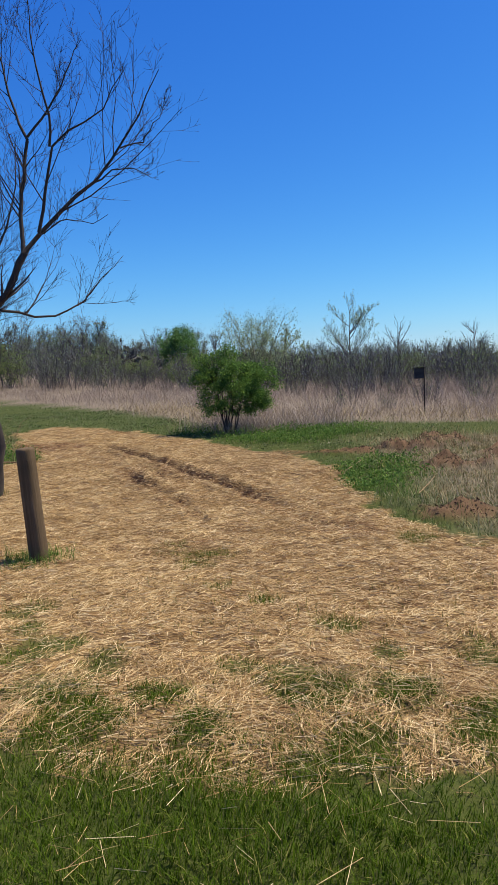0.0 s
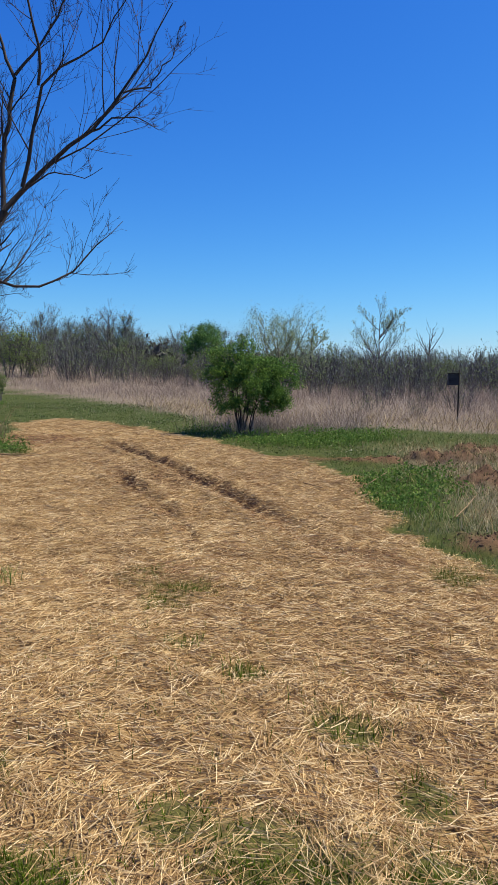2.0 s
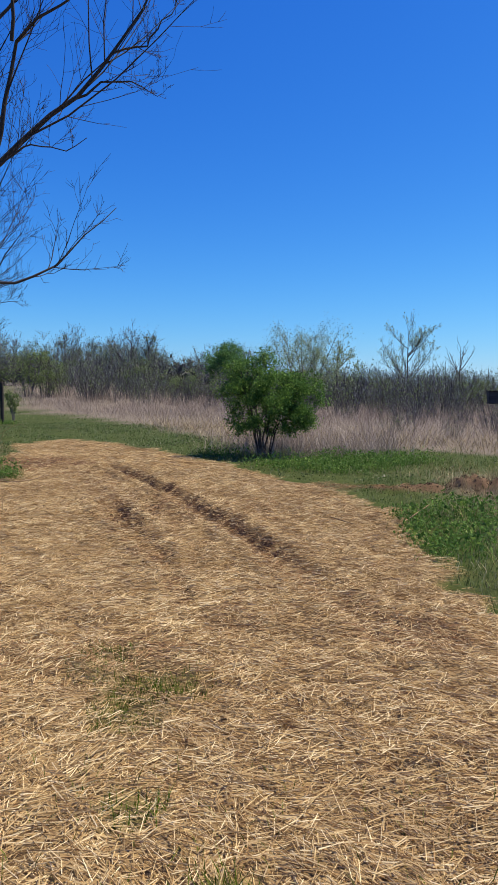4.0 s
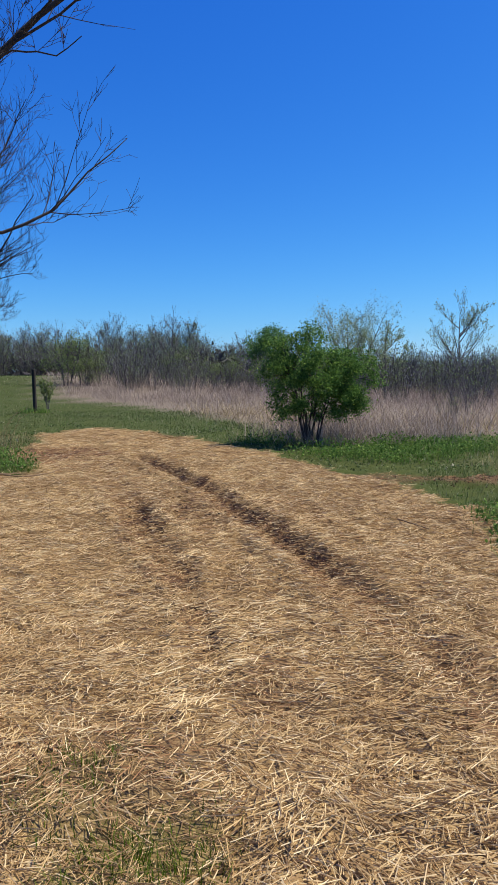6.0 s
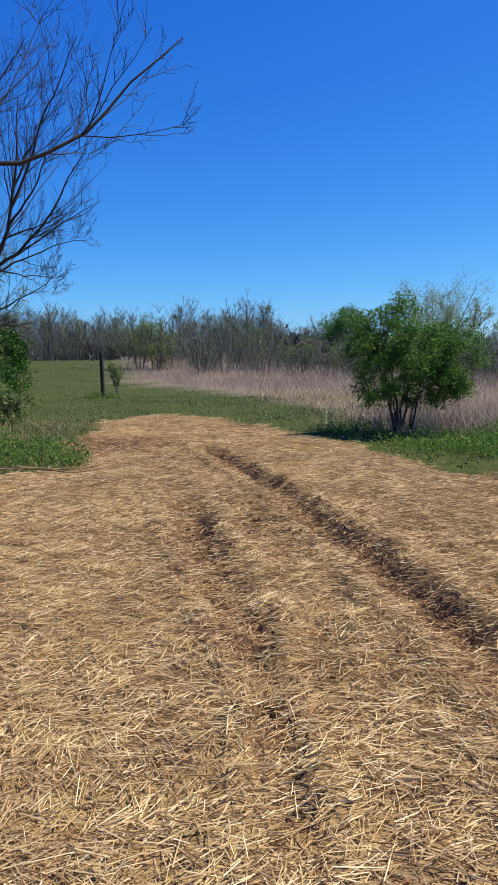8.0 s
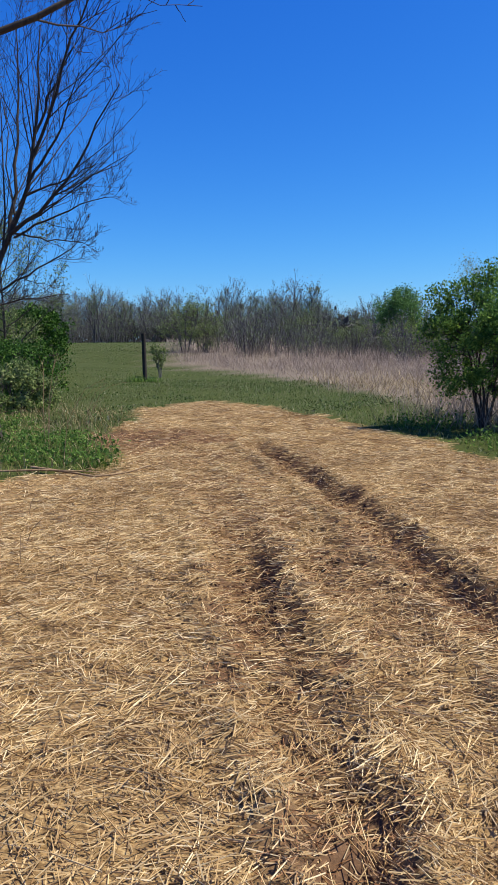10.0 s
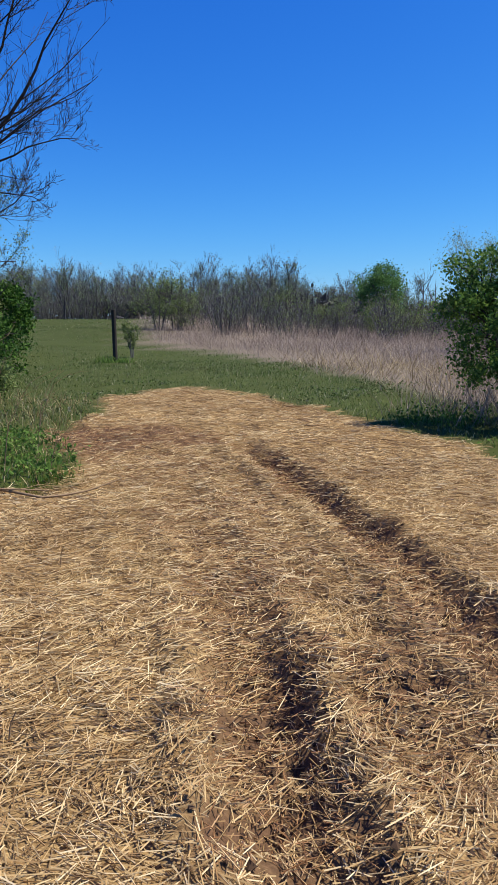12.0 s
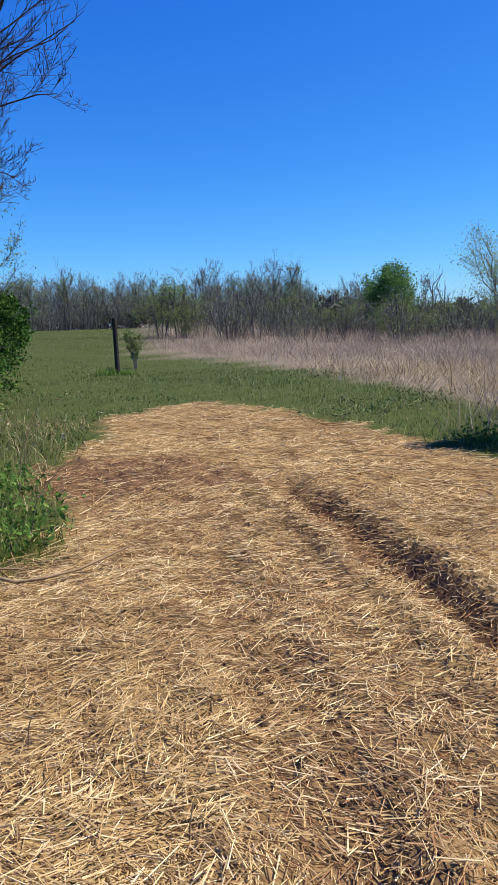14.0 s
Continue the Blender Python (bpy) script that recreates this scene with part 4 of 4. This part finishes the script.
def crown_tree(name, label, x, y, tall, wide, leaf_mat, leaves, leaf_size, g, wood=FARTWIG, low=0.3, each=(9, 5), trunk_r=0.09, up=0.5, category="tree", leaders=9):
    """A small tree: trunk, ascending limbs in an egg-shaped crown, twigs and leaves."""
    e = root_empty(name, x, y)
    tagged(e, label, category)
    p, r = limb_array([(0, 0, -0.1), (0.03 * wide, 0, tall * 0.3), (-0.02 * wide, 0.02, tall * 0.6), (0, 0, tall * 0.93)], trunk_r, trunk_r * 0.15)
    v, f = tubes(p, r, 7)
    mesh("trunk", v, f, wood, e, smooth=True)
    u = g.uniform(low, 0.85, leaders)
    a = np.arange(leaders) * 2.4 + g.uniform(-0.4, 0.4, leaders)
    start = np.stack([np.interp(u, np.linspace(0, 1, 9), p[0, :, i]) for i in range(3)], -1)
    prof = np.sqrt(np.clip(1 - ((u - low) / (1 - low) * 1.05 - 0.25) ** 2, 0.1, 1))
    ln = wide * prof
    tip = start + np.stack([np.cos(a) * ln, np.sin(a) * ln, ln * up + 0.12 * tall * (1 - u)], -1)
    tip[:, 2] = np.minimum(tip[:, 2], tall * (0.98 - 0.1 * g.uniform(size=leaders)))
    s = np.linspace(0, 1, 6)[None, :, None]
    q = start[:, None] + (tip - start)[:, None] * np.concatenate([s, s, s ** 1.3], -1) + g.normal(0, 0.02 * wide, (leaders, 6, 3)) * s
    rq = trunk_r * 0.45 * np.linspace(1, 0.2, 6)[None] * np.ones((leaders, 1))
    for k in range(leaders):
        v, f = tubes(q[k:k + 1], rq[k:k + 1], 5)
        mesh("limb", v, f, wood, e, smooth=True)
    q1, r1 = offshoots(np.concatenate([q, resample(p[0], 6)[None]]), np.concatenate([rq, np.linspace(trunk_r * 0.5, trunk_r * 0.15, 6)[None]]), each[0], 0.42, 0.75, g, 4, 0.25, 0.3, 0.5, 0.06, trunk_r * 0.1)
    q2, r2 = offshoots(q1, r1, each[1], 0.5, 0.7, g, 3, 0.25, 0.1, 0.6, 0.06, trunk_r * 0.08)
    v, f = join([tubes(q1, r1, 3), tubes(q2, r2, 3)])
    tagged(mesh("crown", v, f, wood, e), "fine twigs", kind="stuff")
    if leaves:
        ends = np.concatenate([q1[:, 1:].reshape(-1, 3), q2.reshape(-1, 3)])
        c = ends[g.integers(0, len(ends), leaves)] + g.normal(0, 0.045 * wide, (leaves, 3))
        v, f = leaf_quads(c, g.uniform(0.6, 1.3, len(c)) * leaf_size, g)
        mesh("foliage", v, f, leaf_mat, e)
    return e


g5 = np.random.default_rng(17)
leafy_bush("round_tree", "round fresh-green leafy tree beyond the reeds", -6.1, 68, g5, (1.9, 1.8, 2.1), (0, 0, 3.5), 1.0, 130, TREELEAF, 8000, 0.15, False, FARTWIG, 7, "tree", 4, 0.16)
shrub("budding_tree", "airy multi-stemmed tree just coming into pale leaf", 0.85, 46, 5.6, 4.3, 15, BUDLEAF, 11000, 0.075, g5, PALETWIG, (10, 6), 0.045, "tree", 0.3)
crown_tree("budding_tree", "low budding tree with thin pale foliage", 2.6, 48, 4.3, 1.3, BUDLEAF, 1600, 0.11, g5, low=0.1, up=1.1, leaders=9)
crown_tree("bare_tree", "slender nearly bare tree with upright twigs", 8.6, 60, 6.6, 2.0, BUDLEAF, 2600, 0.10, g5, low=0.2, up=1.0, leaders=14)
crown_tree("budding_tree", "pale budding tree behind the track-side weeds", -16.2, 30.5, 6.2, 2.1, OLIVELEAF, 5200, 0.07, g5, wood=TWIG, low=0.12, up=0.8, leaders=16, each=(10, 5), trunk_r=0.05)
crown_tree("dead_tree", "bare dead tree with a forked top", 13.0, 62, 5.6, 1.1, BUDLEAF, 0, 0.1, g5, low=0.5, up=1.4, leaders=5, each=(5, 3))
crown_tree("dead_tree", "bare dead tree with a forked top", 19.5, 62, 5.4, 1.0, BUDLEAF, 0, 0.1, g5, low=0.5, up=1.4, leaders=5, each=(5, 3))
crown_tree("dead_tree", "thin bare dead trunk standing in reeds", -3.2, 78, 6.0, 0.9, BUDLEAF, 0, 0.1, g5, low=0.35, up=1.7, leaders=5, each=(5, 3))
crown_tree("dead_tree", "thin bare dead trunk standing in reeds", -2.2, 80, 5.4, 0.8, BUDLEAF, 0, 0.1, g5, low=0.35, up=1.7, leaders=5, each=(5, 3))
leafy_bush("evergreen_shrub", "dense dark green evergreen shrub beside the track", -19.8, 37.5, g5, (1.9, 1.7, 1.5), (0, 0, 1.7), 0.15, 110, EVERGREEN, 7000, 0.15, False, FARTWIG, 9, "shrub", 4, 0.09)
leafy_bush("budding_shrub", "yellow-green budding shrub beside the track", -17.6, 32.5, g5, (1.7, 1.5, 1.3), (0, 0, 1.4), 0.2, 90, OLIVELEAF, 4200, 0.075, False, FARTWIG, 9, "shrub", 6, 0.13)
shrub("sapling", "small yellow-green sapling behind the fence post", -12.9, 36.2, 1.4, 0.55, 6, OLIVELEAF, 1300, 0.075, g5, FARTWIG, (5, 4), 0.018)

for x, y, k in ((-9.6, 21.6, 0.55), (-11.3, 24.2, 0.75), (-13.2, 27.4, 0.9), (-9.2, 18.6, 0.5)):
    leafy_bush("track_shrub", "low tangled green-brown shrub beside the mown track", x, y, g5, (1.5 * k, 1.4 * k, 1.0 * k), (0, 0, 0.85 * k), 0.1, 60, EVERGREEN if k > 0.6 else OLIVELEAF, 2600, 0.075, False, TWIG, 9, "shrub", 8, 0.09)

# thicket of shrubs between the reeds and the woods
kinds = [
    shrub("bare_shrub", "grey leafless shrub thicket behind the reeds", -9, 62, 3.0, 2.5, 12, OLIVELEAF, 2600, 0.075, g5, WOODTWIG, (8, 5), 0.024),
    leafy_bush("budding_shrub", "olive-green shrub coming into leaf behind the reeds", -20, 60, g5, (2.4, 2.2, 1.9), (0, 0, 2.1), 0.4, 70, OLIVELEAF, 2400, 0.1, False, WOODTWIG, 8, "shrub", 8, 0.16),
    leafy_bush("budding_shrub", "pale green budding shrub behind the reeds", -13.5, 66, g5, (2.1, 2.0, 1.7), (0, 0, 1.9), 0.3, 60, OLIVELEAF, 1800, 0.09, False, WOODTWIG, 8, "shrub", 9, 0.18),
    shrub("bare_shrub", "dense grey twiggy shrub behind the reeds", 6, 58, 2.5, 2.3, 13, HAZEDBUD, 2400, 0.065, g5, WOODTWIG, (8, 5), 0.022),
]
g6 = np.random.default_rng(29)
for n in range(40):
    if n < 18:
        x, y = g6.uniform(-36, 4), g6.uniform(58, 86)
        if x < -16 - 0.35 * (y - 47) - 2:
            x = g6.uniform(-14, 4)
    elif n < 32:
        x, y = g6.uniform(0, 34), g6.uniform(46, 84)
    else:
        x, y = g6.uniform(-34, -20), g6.uniform(24, 46)
        if x > -21.5:
            x -= 4
    src = kinds[int(g6.choice(4, p=(0.2, 0.3, 0.3, 0.2) if x > 0 else (0.12, 0.4, 0.38, 0.1)))]
    k = g6.uniform(0.6, 1.0)
    c = copy_thing(src, pose(x, y, float(lie(np.array(x), np.array(y))), 0, 0, g6.uniform(0, 360)))
    c.scale = (k, k, k * g6.uniform(0.85, 1.1))
    tagged(c, group="shrub thicket")


# ---------------------------------------------------------------- far woods
def strips(p, r, g):
    """Thin twigs, each a narrow strip turned at random."""
    n, k, _ = p.shape
    side = unit(np.cross(p[:, -1] - p[:, 0], g.normal(size=(n, 3))))[:, None] * r[:, :, None]
    v = np.stack([p - side, p + side], 2)
    i, j = np.meshgrid(np.arange(n), np.arange(k - 1), indexing="ij")
    b = (i * k + j) * 2
    return v.reshape(-1, 3), np.stack([b, b + 1, b + 3, b + 2], -1).reshape(-1, 4)


def wood_tree(g, tall, leaves):
    p, r = limb_array([(0, 0, 0), (0.15, 0, tall * 0.3), (0, 0.1, tall * 0.68)], 0.10, 0.035, 5)
    q1, r1 = offshoots(p, r, 17, 0.6, 0.85, g, 4, 0.22, 0.15, 0.45, 0.05, 0.03)
    q2, r2 = offshoots(q1, r1, 8, 0.5, 0.8, g, 2, 0.25, 0.2, 0.5, 0.06, 0.02)
    wood = join([tubes(p, r, 4), strips(q1, r1, g), strips(q2, r2, g)])
    q3, _ = offshoots(q2, r2, 4, 0.7, 0.8, g, 2, 0.2, 0.15, 0.7, 0.06, 0.018)
    ends = np.concatenate([q2.reshape(-1, 3), q3.reshape(-1, 3)])
    c = ends[g.integers(0, len(ends), max(leaves, 1))] + g.normal(0, 0.15, (max(leaves, 1), 3))
    b = ends[g.integers(0, len(ends), 620)] + g.normal(0, 0.15, (620, 3))
    return wood, leaf_quads(c, g.uniform(0.12, 0.26, len(c)), g), leaf_quads(b, g.uniform(0.11, 0.22, len(b)), g)


def brush_clump(g, leaves):
    """A low thicket, all fine twigs."""
    n = 16
    a, rr = g.uniform(0, 6.28, n), np.sqrt(g.uniform(0, 1, n))
    tip = np.stack([np.cos(a) * rr * 1.5, np.sin(a) * rr * 1.5, g.uniform(1.3, 2.4, n)], -1)
    foot = tip * np.array([0.45, 0.45, 0])
    s = np.linspace(0, 1, 4)[None, :, None]
    p = foot[:, None] * (1 - s) + tip[:, None] * s
    q1, r1 = offshoots(p, np.full((n, 4), 0.012), 6, 0.5, 0.6, g, 2, 0.3, 0.1, 0.5, 0.06, 0.008)
    q2, r2 = offshoots(q1, r1, 2, 0.6, 0.8, g, 2, 0.15, 0.1, 0.7, 0.06, 0.006)
    wood = join([strips(p, np.full((n, 4), 0.011), g), strips(q1, r1, g), strips(q2, r2, g)])
    ends = np.concatenate([q1.reshape(-1, 3), q2.reshape(-1, 3)])
    c = ends[g.integers(0, len(ends), max(leaves, 1))] + g.normal(0, 0.1, (max(leaves, 1), 3))
    b = ends[g.integers(0, len(ends), 170)] + g.normal(0, 0.14, (170, 3))
    return wood, leaf_quads(c, g.uniform(0.06, 0.12, len(c)), g), leaf_quads(b, g.uniform(0.06, 0.13, len(b)), g)


def place(vf, x, y, z, turn, k):
    v, f = vf
    c, s = math.cos(turn), math.sin(turn)
    return np.stack([k * (v[:, 0] * c - v[:, 1] * s) + x, k * (v[:, 0] * s + v[:, 1] * c) + y, k * v[:, 2] + z], -1), f


g7 = np.random.default_rng(41)
models = [wood_tree(g7, t, n) for t, n in ((10.5, 160), (9.5, 420), (11, 60), (9, 560), (10, 260))]
clumps = [brush_clump(g7, n) for n in (110, 200, 80, 280)]
woods, leafy, buds = [], [], []


def plant(kind_list, x, y, k):
    m = kind_list[int(g7.integers(0, len(kind_list)))]
    z, turn = float(lie(np.array(x), np.array(y))) - 0.15, g7.uniform(0, 6.28)
    woods.append(place(m[0], x, y, z, turn, k))
    buds.append(place(m[2], x, y, z, turn, k))
    if len(m[1][0]) > 40:
        leafy.append(place(m[1], x, y, z, turn, k))


for n in range(115):
    plant(models, g7.uniform(-100, -3), g7.uniform(106, 150), g7.uniform(0.75, 1.08))
for n in range(70):
    plant(models, g7.uniform(-100, -8), g7.uniform(104, 124), g7.uniform(0.6, 0.95))
for n in range(60):
    plant(clumps, g7.uniform(-105, -30), g7.uniform(98, 112), g7.uniform(1.7, 2.6))
for n in range(70):
    plant(clumps, g7.uniform(-100, -4), g7.uniform(106, 122), g7.uniform(1.4, 2.1))
for n in range(24):
    plant(models, g7.uniform(-72, -40), g7.uniform(86, 108), g7.uniform(0.7, 0.95))
for n in range(58):
    plant(models, g7.uniform(-10, 115), g7.uniform(190, 240), g7.uniform(0.75, 1.05))
for n in range(150):                              # undergrowth along the edge of the woods
    x = g7.uniform(-95, 70)
    plant(clumps, x, g7.uniform(92, 106), g7.uniform(1.2, 2.0))
for n in range(270):                              # brush that grows up through the back of the reeds
    y = g7.uniform(44, 84)
    x = g7.uniform(-12 - 0.36 * (y - 40), 10 + 0.5 * y)
    if y < 56 and x < 0:
        continue
    plant(clumps, x, y, g7.uniform(0.7, 1.35))
for n in range(46):                               # low brush among the reeds
    x = g7.uniform(2.5, 24)
    plant(clumps, x, g7.uniform(27, 44), g7.uniform(0.35, 0.7))
# undergrowth deep in the woods, its shade put into the colour, which closes the view between the trunks
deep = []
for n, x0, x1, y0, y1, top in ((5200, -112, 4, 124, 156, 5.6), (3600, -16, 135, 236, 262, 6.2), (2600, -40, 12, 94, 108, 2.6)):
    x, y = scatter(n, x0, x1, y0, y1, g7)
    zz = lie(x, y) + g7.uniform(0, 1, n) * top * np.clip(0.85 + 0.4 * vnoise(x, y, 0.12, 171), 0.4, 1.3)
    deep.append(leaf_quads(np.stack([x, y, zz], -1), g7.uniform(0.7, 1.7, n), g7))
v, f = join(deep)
tagged(mesh("far_thicket", v, f, THICKET), "dense undergrowth inside the distant woodland, coloured dark for its shade", "woods", kind="stuff")
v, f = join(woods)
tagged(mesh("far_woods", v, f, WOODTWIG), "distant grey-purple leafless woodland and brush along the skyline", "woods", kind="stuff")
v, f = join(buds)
tagged(mesh("far_buds", v, f, HAZEDBUD), "grey-mauve buds and fine twigs over the woodland, tinted bluish for distance haze", "woods", kind="stuff")
v, f = join(leafy)
tagged(mesh("far_foliage", v, f, OLIVELEAF), "thin olive spring foliage in the distant woodland", "woods", kind="stuff")


# ---------------------------------------------------------------- posts, box, sticks
def lathe(ring_z, ring_r, sides=20, wob=0.0, g=None):
    a = np.arange(sides) * 2 * np.pi / sides
    k = len(ring_z)
    rr = np.asarray(ring_r)[:, None] * np.ones(sides)[None]
    if wob:
        rr = rr * (1 + wob * g.normal(size=(1, sides)))
    v = np.stack([rr * np.cos(a), rr * np.sin(a), np.asarray(ring_z)[:, None] * np.ones(sides)[None]], -1).reshape(-1, 3)
    i, j = np.meshgrid(np.arange(k - 1), np.arange(sides), indexing="ij")
    j2 = (j + 1) % sides
    f = np.stack([i * sides + j, i * sides + j2, (i + 1) * sides + j2, (i + 1) * sides + j], -1).reshape(-1, 4)
    return v, f


g8 = np.random.default_rng(3)


def round_post(name, label, x, y, tall, rad, mat, lean=(0, 0)):
    e = root_empty(name, x, y)
    e.rotation_euler = (radians(lean[0]), radians(lean[1]), 0)
    tagged(e, label, "post")
    z = np.array([-0.15, 0.0, 0.25, 0.5, 0.75, 0.9, 0.985, 1.0, 1.0, 1.0]) * tall
    z[0] = -0.15
    z[-2:] += 0.004
    v, f = lathe(z, np.array([1.06, 1.05, 1.02, 1.0, 0.99, 0.98, 0.97, 0.93, 0.6, 0.001]) * rad, 22, 0.025, g8)
    mesh("shaft", v, f, mat, e, smooth=True)
    return e


p = round_post("wooden_post", "weathered round wooden post leaning in a grass tuft", -2.26, 7.5, 1.22, 0.098, POSTWOOD, (1.5, -3.5))
v, f = lathe([0, 0.006, 0.012, 0.012], [0.007, 0.007, 0.005, 0.0005], 8)
nail = mesh("nail", v[:, [0, 2, 1]] * np.array([1, -1, 1]) + np.array([0.035, -0.088, 1.1]), f, DARKPOST, p, "rusty nail head")
p = round_post("fence_post", "dark wooden fence post standing in meadow grass", -12.0, 32.8, 1.74, 0.075, DARKPOST, (0, -1))
sow("post_grass", "tuft of grass at the foot of the fence post", LUSH, -12.7, -11.3, 32.2, 33.2, 900, lambda x, y, k: step(0.75, 0.2, np.hypot(x + 12, y - 32.75)), g2, (0.15, 0.4), (0.012, 0.02), 0.9, 3)
sow("post_grass", "long green grass round the foot of the wooden post", LUSH, -3.1, -1.5, 6.9, 8.1, 2600, lambda x, y, k: step(0.55, 0.1, np.hypot(x + 2.31, y - 7.45)), g2, (0.1, 0.24), (0.004, 0.008), 0.9, 3)


def slab(c, s, bevel=0.008):
    """A box with bevelled edges: centre and size."""
    bm = bmesh.new()
    bmesh.ops.create_cube(bm, size=1.0, matrix=Matrix.Translation(c) @ Matrix.Diagonal((*s, 1)))
    bmesh.ops.bevel(bm, geom=bm.edges[:], offset=bevel, segments=2, affect="EDGES")
    return bm


def part(name, bm, mat, parent, label=""):
    me = bpy.data.meshes.new(name)
    bm.to_mesh(me)
    bm.free()
    me.materials.append(mat)
    ob = new(name, me)
    ob.parent = parent
    return tagged(ob, label)


e = root_empty("nest_box", 6.3, 25.7)
tagged(e, "dark wooden nest box mounted on a thin pole", "nest box")
v, f = lathe([-0.1, 0.0, 0.9, 1.74, 1.745], [0.026, 0.026, 0.025, 0.025, 0.001], 12)
mesh("pole", v, f, DARKPOST, e, smooth=True)
body = part("body", slab((-0.19, 0, 1.42), (0.32, 0.22, 0.36)), PANEL, e)
for k in range(4):
    part("board", slab((-0.19, -0.118, 1.285 + 0.088 * k), (0.305, 0.018, 0.08), 0.004), PANEL, body)
part("roof", slab((-0.18, -0.03, 1.617), (0.38, 0.32, 0.03)), DARKPOST, e, "flat dark roof board")


def stick(name, label, pts, r0, r1, g, twigs=0):
    e = root_empty(name, pts[0][0], pts[0][1])
    tagged(e, label, "stick")
    pts = [(x, y, z + float(height(np.array(x), np.array(y)).ravel()[0])) for x, y, z in pts]
    p, r = limb_array(pts, r0, r1, 10)
    v, f = tubes(p, r, 6)
    mesh("stem", local(v, e), f, STICK, e, smooth=True)
    if twigs:
        q, rq = offshoots(p, r, twigs, 0.35, 0.7, g, 4, 0.15, 0.3, 0.6, 0.06, 0.002)
        for k in range(len(q)):
            v, f = tubes(q[k:k + 1], rq[k:k + 1], 4)
            mesh("twig", local(v, e), f, STICK, e)
    return e


stick("fallen_branch", "bare curved fallen branch lying on straw", [(-5.6, 15.95, 0.05), (-5.0, 15.85, 0.05), (-4.65, 15.75, 0.03), (-4.4, 15.95, 0.06), (-4.22, 16.3, 0.1)], 0.017, 0.006, g8, 2)
stick("fallen_branch", "bare fallen branch at the edge of weeds", [(-5.8, 15.6, 0.06), (-5.3, 15.75, 0.08), (-4.75, 15.95, 0.04)], 0.014, 0.006, g8, 3)
stick("fallen_stick", "thin brown stick lying on straw", [(0.72, 12.9, 0.03), (0.85, 12.65, 0.05), (0.98, 12.4, 0.03)], 0.008, 0.005, g8)
stick("fallen_stick", "dry stick lying on turned soil", [(2.5, 10.6, 0.06), (2.75, 11.0, 0.12), (2.95, 11.4, 0.15)], 0.009, 0.005, g8)
stick("fallen_stick", "dry stick lying in green weeds", [(1.6, 12.6, 0.05), (1.85, 13.0, 0.12), (2.1, 13.5, 0.15)], 0.01, 0.005, g8)
for x, y, a, b, hh in ((-3.35, 10.9, 0.12, 0.1, 0.24), (-3.05, 11.0, 0.16, 0.05, 0.2), (-3.6, 12.8, -0.05, 0.1, 0.28), (-3.2, 13.2, 0.05, 0.05, 0.25), (-2.95, 12.6, 0.06, 0.0, 0.2), (-3.9, 13.3, 0.2, 0.1, 0.3), (-4.4, 14.1, 0.05, 0.1, 0.25), (-3.7, 14.3, 0.1, -0.1, 0.25), (-3.0, 14.0, 0.02, 0.03, 0.2)):
    stick("weed_stem", "thin dead weed stem standing in straw", [(x, y, -0.02), (x + 0.2 * a, y + 0.2 * b, hh * 0.35), (x + 0.6 * a, y + 0.6 * b, hh * 0.6)], 0.0035, 0.002, g8)
for x, y, a, hh in ((-5.4, 16.3, 0.5, 1.0), (-5.9, 16.8, 0.1, 1.3), (-5.7, 17.4, 0.35, 0.9), (-6.2, 17.2, -0.1, 1.2), (-6.6, 16.6, 0.2, 1.1), (-5.1, 16.6, 0.45, 0.55), (-6.9, 18.4, 0.2, 1.0), (-6.4, 18.6, 0.3, 0.8)):
    stick("bramble_stem", "arching bare bramble stem among green weeds", [(x, y, 0), (x + 0.15 * a, y, hh * 0.5), (x + 0.5 * a, y + 0.1, hh * 0.9), (x + a, y + 0.15, hh)], 0.0045, 0.002, g8, 4)
